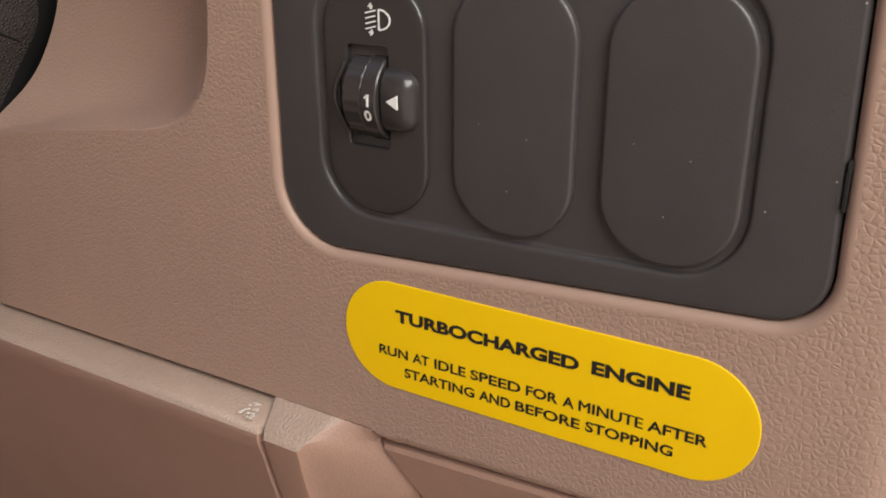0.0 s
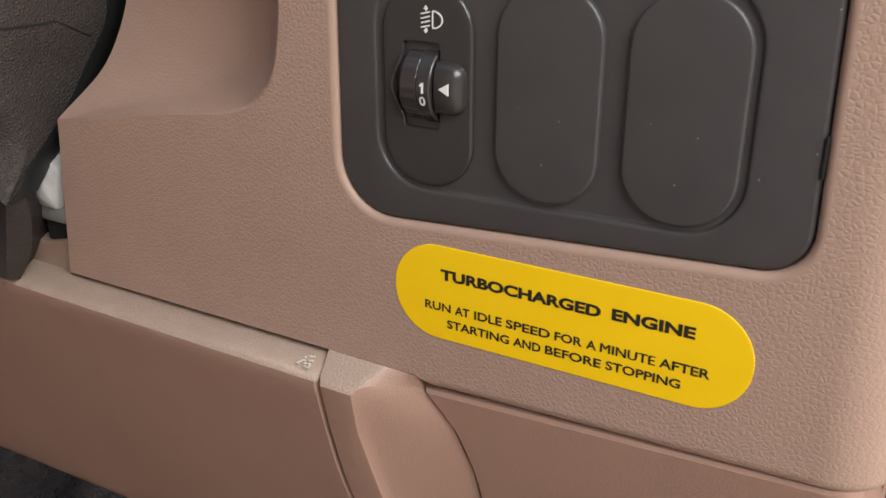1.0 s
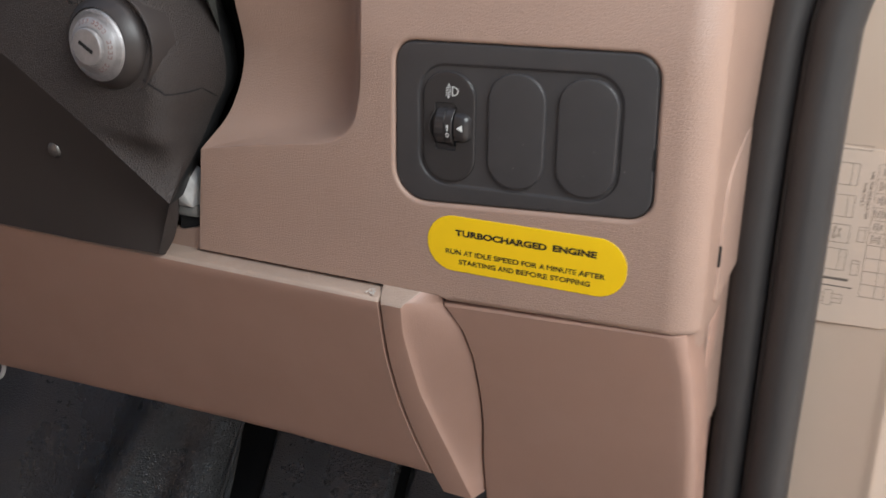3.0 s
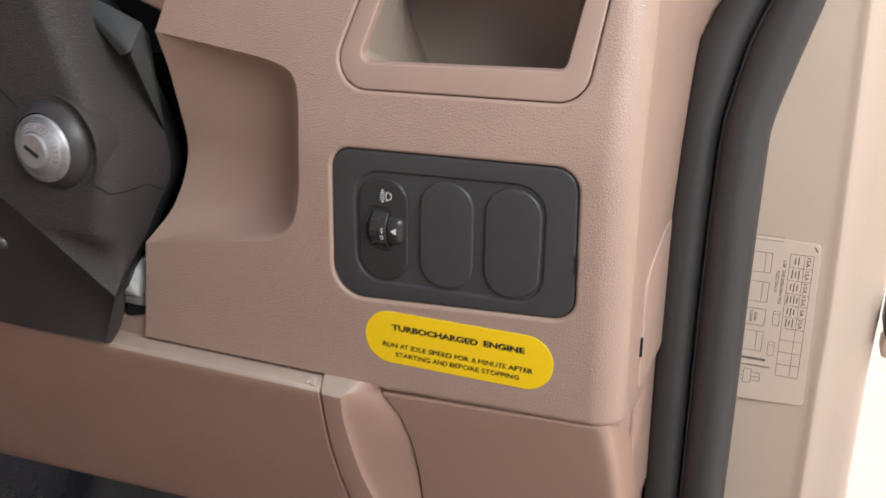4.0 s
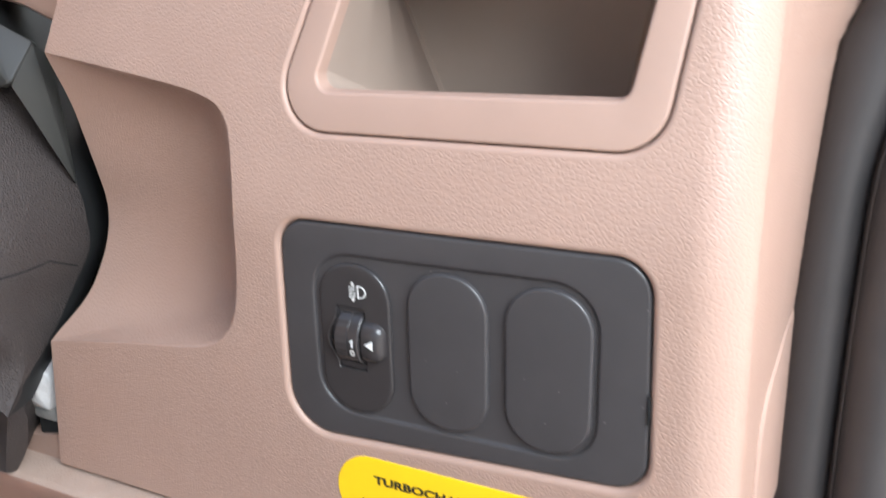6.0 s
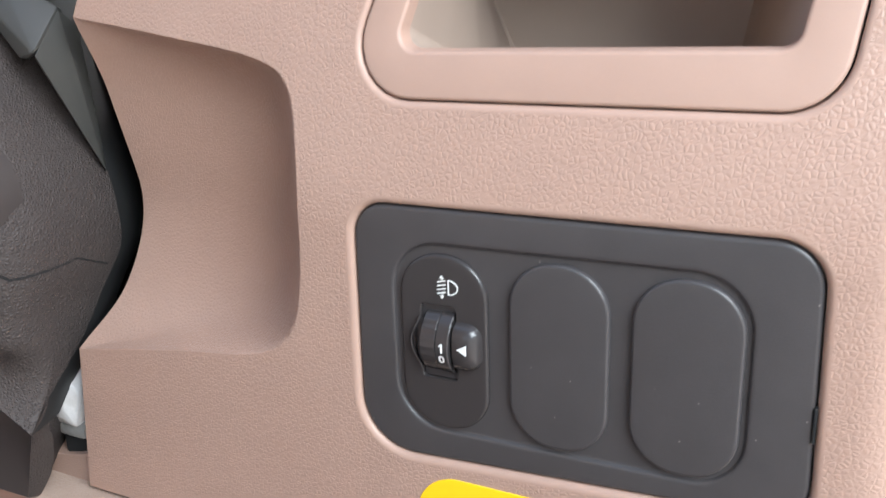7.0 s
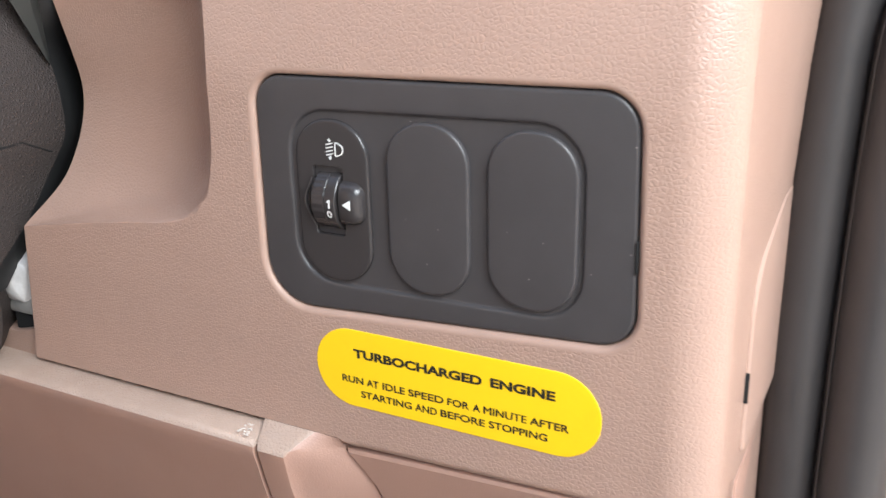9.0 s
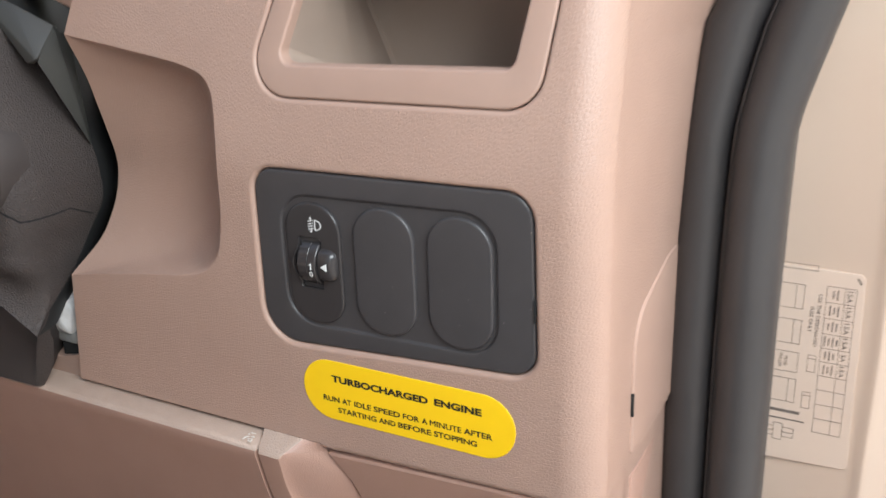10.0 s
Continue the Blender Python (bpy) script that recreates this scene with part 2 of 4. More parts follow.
def facing(x, y, z, turn=0):
    return Matrix.Translation((x, y, z)) @ FACING @ Matrix.Rotation(radians(turn), 4, "Z")


# ---- setting: unseen car shell that shapes the light round the dashboard, and the ground outside ----
bm = bmesh.new()
g = 60
bmesh.ops.create_grid(bm, x_segments=g, y_segments=g, size=400)
single("ground", bm, concrete, (0, 0, 0), "pale sunlit concrete ground outside the car", "ground", kind="structure")

bm = box(bmesh.new(), (-1.45, -1.7, 0.40), (0.16, 0.75, 0.46), 0.01)
single("floor", bm, carpet, (-0.6, -0.4, 0.40), "dark carpeted car floor", "floor", kind="structure")
# unseen roof, added to keep sky light off the cabin
bm = box(bmesh.new(), (-1.45, -1.7, 1.74), (0.14, -0.45, 1.80), 0.02)
single("ceiling", bm, trim_cloth, (-0.6, -0.9, 1.74), "unseen pale car roof added to shade the cabin", "ceiling", kind="structure")
# unseen wall, kept dark so that little light bounces off it
bm = box(bmesh.new(), (-1.50, -1.7, 0.40), (-1.45, 0.75, 1.12), 0.01)
single("wall_left", bm, carpet, (-1.47, -0.4, 0.40), "unseen dark wall added to cut bounce from the far side", "wall", kind="structure")
# unseen reflector, added to send warm bounce light onto the dashboard
bm = box(bmesh.new(), (-1.45, -1.26, 0.86), (-0.35, -1.2, 1.74), 0.01)
single("wall_rear", bm, brown_bounce, (-0.9, -1.23, 0.86), "unseen brown cloth wall added to bounce warm light", "wall", kind="structure")
# unseen wall, its grey sets the low bounce and the panel's reflections
bm = box(bmesh.new(), (-1.45, -1.26, 0.40), (0.14, -1.2, 0.857), 0.01)
single("wall_rear_lower", bm, grey_cloth, (-0.6, -1.23, 0.40), "unseen grey cloth wall added to set bounce and reflections", "wall", kind="structure")
# unseen low wall, added to hold back light from the ground
bm = box(bmesh.new(), (0.50, -1.7, 0.0), (0.56, -0.02, 0.42), 0.02)
single("wall_right", bm, gold_paint, (0.53, -0.9, 0.0), "unseen beige wall added to block low light outside the door", "wall", kind="structure")
# unseen wall, added so that less sky reaches the dashboard from behind
bm = box(bmesh.new(), (0.16, -1.7, 0.43), (0.21, -0.72, 1.80), 0.02)
single("wall_side", bm, carpet, (0.185, -1.2, 0.43), "unseen dark wall added to block sky light from the right rear", "wall", kind="structure")
bm = box(bmesh.new(), (-1.45, 0.42, 0.46), (0.16, 0.46, 1.10), 0.01)
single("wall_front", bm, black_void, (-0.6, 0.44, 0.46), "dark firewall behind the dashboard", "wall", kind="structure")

# ---- dashboard ----
dash = thing("dashboard", (0.0, 0.06, 0.86), "tan moulded plastic dashboard end beside the driver's door", "dashboard")


def lean(z):
    """How far the fascia leans back towards its top."""
    return 0.26 * (math.sqrt((z - 0.985) ** 2 + 0.0004) - 0.02) if z > 0.985 else 0.0


def edge_x(z):
    return 0.1025 + (1.043 - z) * 0.014


ROLL = 0.0165


def flare(z):
    """How far the side stands outside the corner at its back, where it meets the seal."""
    return float(np.interp(z, [0.90, 0.947, 0.99, 1.014, 1.035, 1.046, 1.064, 1.085, 1.14], [0.0190, 0.0202, 0.0228, 0.0250, 0.0272, 0.0292, 0.0390, 0.054, 0.095]))


HOLE = rounded([(-0.0351, 0.9120), (0.0957, 0.9196), (0.0937, 0.9944), (-0.0341, 0.9925)], [0.017, 0.0115, 0.0115, 0.0105], 8)
POCKET = rounded([(-0.0396, 1.0207), (0.0926, 1.0224), (0.1035, 1.108), (-0.0100, 1.108)], [0.016, 0.015, 0.010, 0.012], 8)
RIM = smooth_line([(-0.1450, 0, 1.0425), (-0.104, 0, 1.0370), (-0.070, 0, 1.0315), (-0.0570, 0, 1.024), (-0.0530, 0, 1.006), (-0.0525, 0, 0.982),
                   (-0.0545, 0, 0.960), (-0.0600, 0, 0.9455), (-0.074, 0, 0.9370), (-0.112, 0, 0.9315), (-0.1569, 0, 0.924)], 61)
FREE = smooth_line([(-0.1450, 0.0, 1.0425), (-0.1455, 0.018, 1.014), (-0.1450, 0.0300, 0.976), (-0.1500, 0.021, 0.944), (-0.1569, 0.0, 0.924)], 61)

outer = [(-0.1645, 0.863)]
outer += [(-0.1645 + (0.1545) * i / 8, 0.863 + 0.0005 * i / 8) for i in range(1, 9)]
outer += [(-0.004, 0.8605), (0.05, 0.8625), (edge_x(0.864), 0.8645)]
ZS = [0.8645 + (1.14 - 0.8645) * i / 20 for i in range(21)]
outer += [(edge_x(z), z) for z in ZS[1:]]
outer += [(-0.114, 1.14)]
outer += [(p.x, p.z) for p in RIM]


def roll_at(x):
    f = min(max((x + 0.010) / 0.010, 0.0), 1.0)
    return 0.0003 + 0.0036 * f * f * (3 - 2 * f)


LOW = outer[:12]
LOW = LOW[:9] + [(-0.008, 0.8625), (-0.006, 0.8615), (-0.004, 0.8607), (-0.002, 0.8604), (0.0, 0.8605)] + [(0.0 + 0.05 * i / 4, 0.8605 + 0.002 * i / 4) for i in range(1, 5)] + LOW[-1:]
outer = [(x, z + roll_at(x)) for x, z in LOW] + outer[12:]
ZS = [z for z in ZS if z > 0.870]
ZS = [0.8645 + roll_at(0.1)] + ZS
outer = [p for p in outer if not (p[0] > 0.1 and p[1] < 0.8695)]
outer = outer[:len(LOW) - 1] + [(edge_x(ZS[0]), ZS[0])] + outer[len(LOW) - 1:]
bm = bmesh.new()


def ring_edges(bm, loop):
    vs = [bm.verts.new((p[0], 0, p[1])) for p in loop]
    return [bm.edges.new((vs[i], vs[(i + 1) % len(vs)])) for i in range(len(vs))]


h_support, p_support = inset(HOLE, -0.004), inset(POCKET, -0.0022)
edges = ring_edges(bm, outer) + ring_edges(bm, h_support) + ring_edges(bm, p_support)
bmesh.ops.triangle_fill(bm, use_beauty=True, use_dissolve=False, edges=edges, normal=(0, -1, 0))
lips = []
for name, loop, sup, r in (("switch_opening_lip", HOLE, h_support, 0.0021), ("pocket_lip", POCKET, p_support, 0.0016)):
    loft(bm, [at_y(sup, 0), at_y(inset(loop, -r - 0.0002), 0)])
    rows = [at_y(inset(loop, -r - 0.0002), 0), at_y(inset(loop, -r), 0)]
    for a in [math.pi / 2 * i / 7 for i in range(1, 8)]:
        rows.append(at_y(inset(loop, -r + r * math.sin(a)), r - r * math.cos(a)))
    rows.append(at_y(loop, 0.010))
    lips.append((name, [[Vector((p.x, p.y + lean(p.z), p.z)) for p in row] for row in rows]))
# the scooped hollow beside the steering column
rows = []
for j in range(27):
    v = (j / 26) ** 1.7
    row = []
    for i, (a, b) in enumerate(zip(RIM, FREE)):
        soft = 0.03 + 0.16 * min(max((i - 38) / 14, 0.0), 1.0)
        w = v * v / (v + soft) * (1 + soft)
        row.append(Vector((a.x + v * (b.x - a.x), b.y * (1 - (1 - w) ** 6.0), a.z + v * (b.z - a.z))))
    rows.append(row)
loft(bm, rows, closed=False)
# lower return above the joint to the lid
rows = []
for a in [math.pi / 2 * i / 6 for i in range(7)]:
    rows.append([Vector((x, roll_at(x) * (1 - math.cos(a)), z + roll_at(x) * (1 - math.sin(a)))) for x, z in LOW])
rows.append([Vector((x, 0.022, z + 0.0004)) for x, z in LOW])
loft(bm, rows, closed=False)
# rounded corner towards the door and the side
rows = []
R0 = roll_at(0.1)
for z, off in [(0.8645 + R0 * (1 - math.sin(a)), R0 * (1 - math.cos(a))) for a in [math.pi / 2 * i / 5 for i in range(5, 0, -1)]] + [(z, 0.0) for z in ZS]:
    x = edge_x(z)
    rows.append([])
    for k in range(13):
        a = radians(86) * min(k / 8, 1.0)
        px, py = (x + ROLL * math.sin(a), ROLL * (1 - math.cos(a))) if k < 9 else ((x + ROLL, 0.030), (x + 0.65 * ROLL + 0.35 * flare(z), 0.060), (x + flare(z), 0.125), (x + flare(z), 0.126))[k - 9]
        soft = off * math.cos(a * 90 / 86) if k < 9 else 0.0
        rows[-1].append(Vector((px - soft * math.sin(a), py + soft * math.cos(a), z)))
loft(bm, rows, closed=False)
skirt = [Vector((edge_x(0.8645) + 0.0105, 0.008, 0.8685)), Vector((edge_x(0.8645) + 0.0138, 0.024, 0.8680)), Vector((edge_x(0.8645) + 0.0150, 0.044, 0.866)), Vector((edge_x(0.8645) + 0.0171, 0.126, 0.866))]
loft(bm, [skirt, [p + Vector((0.002, 0.030 if k < 2 else 0.0, -0.09)) for k, p in enumerate(skirt)]], closed=False)
# left return and rounded top
ends = (Vector((-0.1645, 0, 0.863)), Vector((-0.1569, 0, 0.924)))
loft(bm, [[p + Vector((dx, dy, 0)) for p in ends] for dx, dy in ((0, 0), (-0.0007, 0.0010), (-0.0012, 0.0022), (-0.0035, 0.03))], closed=False)
ends = (Vector((-0.1450, 0, 1.0425)), Vector((-0.114, 0, 1.14)))
loft(bm, [[p + Vector((dx, dy, 0)) for p in ends] for dx, dy in ((0, 0), (-0.0007, 0.0010), (-0.0012, 0.0022), (-0.002, 0.03))], closed=False)
flange = [(-0.20, 0.860), (-0.1645, 0.860), (-0.1645, 0.8765), (-0.172, 0.8735), (-0.18, 0.8715), (-0.20, 0.870)]
loft(bm, [[Vector((x, y, z - d)) for x, z in flange] for y, d in ((0.022, 0.0), (0.0052, 0.0), (0.0042, 0.0004), (0.004, 0.001))], cap=True)
top = [(0.0, 1.14), (0.004, 1.152), (0.015, 1.160), (0.03, 1.163), (0.42, 1.150)]
loft(bm, [[Vector((-0.114, y, z)) for y, z in top], [Vector((edge_x(1.14), y, z)) for y, z in top]], closed=False)
for k in range(20):
    bmesh.ops.bisect_plane(bm, geom=bm.verts[:] + bm.edges[:] + bm.faces[:], plane_co=(0, 0, 0.986 + 0.008 * k), plane_no=(0, 0, 1))
fascia = part("fascia", bm, tan_grained, dash, "grained tan plastic fascia")
fascia.data.set_sharp_from_angle(angle=radians(40))
flat = {}
for f in fascia.data.polygons:
    level = all(abs(fascia.data.vertices[v].co.y + BASE[fascia.name].y) < 1e-6 for v in f.vertices)
    for key in f.edge_keys:
        flat.setdefault(key, set()).add(level)
for e in fascia.data.edges:
    if len(flat.get(e.key, ())) == 2 and fascia.data.vertices[e.vertices[0]].co.x < -0.055:
        e.use_edge_sharp = True
for v in fascia.data.vertices:
    v.co.y += lean(v.co.z + BASE[fascia.name].z)
even = fascia.modifiers.new("even_normals", "WEIGHTED_NORMAL")
even.weight = 80
even.keep_sharp = True

for name, rows in lips:
    bm = bmesh.new()
    loft(bm, rows)
    part(name, bm, tan_smooth, dash, "smooth rounded tan lip round the opening")

# end cover on the side, with its slot
bm = bmesh.new()
yz = rounded([(0.043, 0.8675), (0.118, 0.8675), (0.118, 0.9455), (0.090, 0.9455), (0.043, 0.931)], [0.003, 0.002, 0.002, 0.02, 0.022], 6)


def on_side(p, lift):
    return Vector((edge_x(p.y) + ROLL + (p.x - 0.03) * 0.0275 + lift, p.x, p.y))


loft(bm, [[on_side(p, -0.002) for p in yz], [on_side(p, 0.0004) for p in yz], [on_side(p, 0.0012) for p in inset(yz, 0.001)], [on_side(p, 0.0013) for p in inset(yz, 0.0025)]], cap=True)
end_cover = part("end_cover", bm, tan_smooth, dash, "smooth tan end cover with a pry slot")
bm = bmesh.new()
s = rounded([(0.0427, 0.887), (0.0434, 0.887), (0.0434, 0.898), (0.0427, 0.898)], 0.0003, 2)
loft(bm, [[on_side(p, -0.001) for p in s], [on_side(p, 0.00137) for p in s]], cap=True)
part("slot", bm, black_void, end_cover, "dark pry slot")

# cluster surround beyond the column
bm = bmesh.new()
rows = []
for i in range(41):
    x = -0.112 - 0.64 * (i / 40) ** 1.8
    z = 1.046 if x > -0.133 else float(np.interp(-x, [0.133, 0.155, 0.168, 0.19, 0.30, 0.76], [1.046, 1.053, 1.058, 1.062, 1.068, 1.10]))
    rows.append([Vector((x, y, zz)) for y, zz in ((0.12, z), (0.027, z), (0.0235, z + 0.0007), (0.0212, z + 0.0025), (0.0200, z + 0.006), (0.0200, 1.15), (0.03, 1.16), (0.42, 1.16))])
loft(bm, rows, closed=False)
part("cluster_surround", bm, tan_smooth, dash, "tan surround beyond the steering column")

# open storage pocket
bm = bmesh.new()
out1 = inset(POCKET, 0.0005)
inner = rounded([(-0.0227, 1.0341), (0.0818, 1.0365), (0.0920, 1.097), (-0.0030, 1.097)], [0.005, 0.005, 0.006, 0.006], 8)
back = rounded([(-0.019, 1.003), (0.053, 1.005), (0.066, 1.092), (-0.073, 1.092)], [0.003] * 4, 8)
rows = [at_y(out1, 0.010)] + [at_y(inset(out1, i), 0.0004 + b) for i, b in fillet(0.0012)]
rows += [at_y(inset(inner, -0.0012), 0.0006)]
rows += [at_y(inset(inner, -0.0012 + 0.0012 * math.sin(a)), 0.0006 + 0.0012 * (1 - math.cos(a))) for a in (0.4, 0.8, 1.2, 1.57)]
rows += [at_y(inset(inner, 0.0003), 0.006)]
rows = [[Vector((p.x, p.y + lean(p.z), p.z)) for p in row] for row in rows]
loft(bm, rows)
pocket = part("storage_pocket", bm, tan_smooth, dash, "open storage pocket with a smooth tan frame")
rows = [at_y(inset(inner, 0.0003), 0.006)]
rows += [[Vector((p.x + (q.x - p.x) * f, 0.006 + 0.102 * f, p.y + (q.y - p.y) * f)) for p, q in zip(inner, back)] for f in (0.25, 0.5, 0.75, 0.97)]
rows += [at_y(inset(back, 0.002), 0.108)]
rows = [[Vector((p.x, p.y + lean(p.z), p.z)) for p in row] for row in rows]
bm = bmesh.new()
loft(bm, rows, cap=True)
part("pocket_liner", bm, liner_beige, pocket, "grey-beige inside of the pocket")

# lower trim: narrow strip and hollow running down beside the fuse box lid
SEAM = [(-0.0388, 0.8640), (-0.0388, 0.857), (-0.0398, 0.838), (-0.0397, 0.818), (-0.0375, 0.794), (-0.0340, 0.774), (-0.0295, 0.755), (-0.0235, 0.735), (-0.018, 0.72)]
STRIP = [(-0.0262, 0.8640), (-0.0258, 0.858), (-0.0272, 0.841), (-0.0252, 0.820), (-0.0223, 0.799), (-0.0160, 0.777), (-0.0105, 0.760), (-0.0050, 0.742), (0.002, 0.72)]
LIDL = [(-0.0110, 0.8640), (-0.0086, 0.857), (0.0000, 0.8445), (0.0052, 0.826), (0.0072, 0.800), (0.0072, 0.779), (0.0050, 0.752), (0.0045, 0.72)]


def knee_y(z):
    return -0.0115 + (0.857 - z) * 0.28


def lid_y(z):
    return 0.0018 + (0.857 - z) * 0.255


bm = bmesh.new()
rows = []
for i in range(31):
    z = 0.8575 - (0.8575 - 0.722) * i / 30
    s, e, f = curve_at(SEAM, z) + 0.0006, curve_at(STRIP, z), curve_at(LIDL, z)
    ky, ly = knee_y(z), lid_y(z)
    row = [Vector((s, ky + 0.010, z)), Vector((s, ky + 0.0008, z)), Vector((s + 0.0006, ky, z)), Vector((e - 0.0012, ky, z)), Vector((e - 0.0003, ky + 0.0003, z)), Vector((e + 0.0002, ky + 0.0012, z))]
    for v in [0.12, 0.25, 0.4, 0.55, 0.7, 0.82, 0.92, 1.0]:
        row.append(Vector((e + (f - e) * v, ky + 0.0012 + (ly - ky) * (0.75 * v + 0.25 * v ** 0.5), z)))
    row.append(Vector((f, ly + 0.010, z)))
    rows.append(row)
first = rows[0]


def splay(k):
    """How far the trim widens where it turns back onto the ledge."""
    return -0.004 + 0.010 * min(max((k - 1) / 3, 0.0), 1.0) if k < 6 else 0.006 * (13 - k) / 8


ledge = [Vector((p.x + splay(k), 0.0, 0.8635 - max(0.0, p.x + 0.010) * 0.5)) for k, p in enumerate(first[:-1])] + [Vector((first[-1].x, first[-1].y, 0.8625))]
mid = [Vector((p.x + 0.15 * splay(min(k, 13)), p.y + 0.0010 if p.y < 0 else p.y, 0.8592)) for k, p in enumerate(first)]
low_trim = [Vector((p.x, p.y, p.z)) for p in rows[0]]
loft(bm, rows, closed=False)
loft(bm, [ledge[5:], mid[5:], low_trim[5:]], closed=False)
part("lower_trim", bm, tan_bounced, dash, "smooth tan lower trim with a hollow")
# top of the trim, its light from above painted as a paler tan
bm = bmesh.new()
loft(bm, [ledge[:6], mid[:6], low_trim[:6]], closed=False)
part("trim_top", bm, tan_skylit, dash, "grained tan top of the lower trim, painted paler for sky light", angle=40)
for line2, depth, face in ((SEAM, 0.0035, knee_y), (LIDL, 0.0040, lid_y)):
    bm = bmesh.new()
    loft(bm, [[Vector((curve_at(line2, z) + dx, face(z) + depth, z)) for dx in (-0.004, -0.0005, 0.0012)] for z in [0.8565 - (0.8565 - 0.735) * i / 20 for i in range(21)]], closed=False)
    part("joint", bm, black_void if line2 is SEAM else tan_bounced, dash, "joint between panels")

# ---- fuse box lid ----
LID_R = 0.0065


def lid_edge(z):
    return curve_at([(0.1100, 0.8700), (0.1098, 0.862), (0.1112, 0.853), (0.1136, 0.842), (0.1172, 0.812), (0.1190, 0.78), (0.121, 0.69)], z)


lid = thing("fuse_box_lid", (0.06, 0.03, 0.70), "smooth tan fuse box lid set below the fascia", "lid")
bm = bmesh.new()
rows = []
NZ = 24
for i in range(-3, NZ + 1):
    z = (0.8590, 0.8590, 0.8585)[i + 3] if i < 0 else 0.8572 - (0.8572 - 0.690) * i / NZ
    back_in = [0.012, 0.0020, 0.0008][i + 3] if i < 0 else 0.0
    ly = lid_y(z) + back_in
    lift = 0.0062
    x0 = curve_at(LIDL, z) + 0.0012
    x1 = lid_edge(z + 0.0062)
    row = [Vector((x0, ly + 0.008, z)), Vector((x0, ly + 0.0007, z)), Vector((x0 + 0.0008, ly, z))]
    row += [Vector((x0 + (x1 - x0) * f, ly, z + lift * f)) for f in (0.25, 0.5, 0.75, 0.97)]
    for a in [radians(84) * k / 8 for k in range(1, 9)]:
        row.append(Vector((x1 + LID_R * math.sin(a), ly + LID_R * (1 - math.cos(a)), z + lift)))
    xs = x1 + LID_R
    xb = max(xs + 0.0006, 0.1188)
    row += [Vector((xb, ly + 0.033, z + lift)), Vector((xb - 0.0002, ly + 0.0345, z + lift)), Vector((xb - 0.002, ly + 0.0352, z + lift))]
    rows.append(row)
loft(bm, rows, closed=False)
part("lid_panel", bm, tan_bounced, lid)
bm = bmesh.new()
loft(bm, [[Vector((x, 0.0105, z + 0.0062 * (x + 0.01) / 0.125)) for z in (0.854, 0.868)] for x in (-0.006, 0.05, 0.112)], closed=False)
part("lid_joint", bm, tan_bounced, lid, "joint above the lid")
bm = bmesh.new()
loft(bm, [[Vector((max(lid_edge(z) + LID_R - 0.0008, 0.1178), lid_y(z - 0.0062) + d, z)) for d in (0.0335, 0.0385)] for z in [0.866 - 0.170 * i / 20 for i in range(21)]], closed=False)
part("lid_joint", bm, black_void, lid, "dark joint at the lid's side")
bm = box(bmesh.new(), (0.108, 0.050, 0.62), (0.1215, 0.118, 0.852), 0.001)
single("side_trim", bm, tan_bounced, (0.118, 0.08, 0.66), "tan kick trim below the dashboard end", "trim", kind="structure")
# black sheet added as the deep shade behind the column gap
bm = box(bmesh.new(), (-0.62, 0.090, 0.76), (0.105, 0.094, 1.018), 0.001)
single("dash_back", bm, black_void, (-0.02, 0.057, 0.74), "black sheet painted as the shade behind the fascia", "wall", kind="structure")

# ---- knee bolster ----
bolster = thing("knee_bolster", (-0.27, 0.0, 0.732), "tan knee bolster panel with scuffed ledge under the steering column", "panel")
bm = bmesh.new()
prof = [(0.010, 0.8615), (-0.0005, 0.8612), (-0.0040, 0.8608), (-0.0085, 0.8602), (-0.0103, 0.8594), (-0.0113, 0.8580), (-0.0114, 0.8560)]
prof += [(knee_y(z), z) for z in [0.85 - (0.85 - 0.7375) * i / 14 for i in range(15)]]
prof += [(knee_y(0.735) + 0.0005, 0.7350), (knee_y(0.733) + 0.003, 0.733), (0.085, 0.732)]
cols = []
for k in range(13):
    f = k / 12
    col = []
    for y, z in prof:
        xe = curve_at(SEAM, z) - 0.0012
        xe -= 0.004 * min(max((y + 0.0113) / 0.0113, 0.0), 1.0) if z > 0.859 else 0.0
        x = -0.62 + (xe + 0.62) * f
        drop = max(0.0, -0.14 - x) * 0.06 * min(max((0.857 - z) / 0.122, 0.0), 1.0)
        col.append(Vector((x, y + drop * 0.28, z - drop)))
    cols.append(col)
cols.append([p + Vector((0.0003, 0.0006, -0.0002)) for p in cols[-1]])
cols.append([p + Vector((0.0, 0.008, 0)) for p in cols[-1]])
loft(bm, [col[5:] for col in cols], closed=False)
part("bolster_panel", bm, tan_bounced, bolster)
# ledge split off so that its paler tan can imitate sky light
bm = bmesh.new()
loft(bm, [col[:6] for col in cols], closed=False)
part("ledge", bm, tan_skylit, bolster, "ledge along the bolster, painted paler for sky light", angle=50)

rng = random.Random(5)
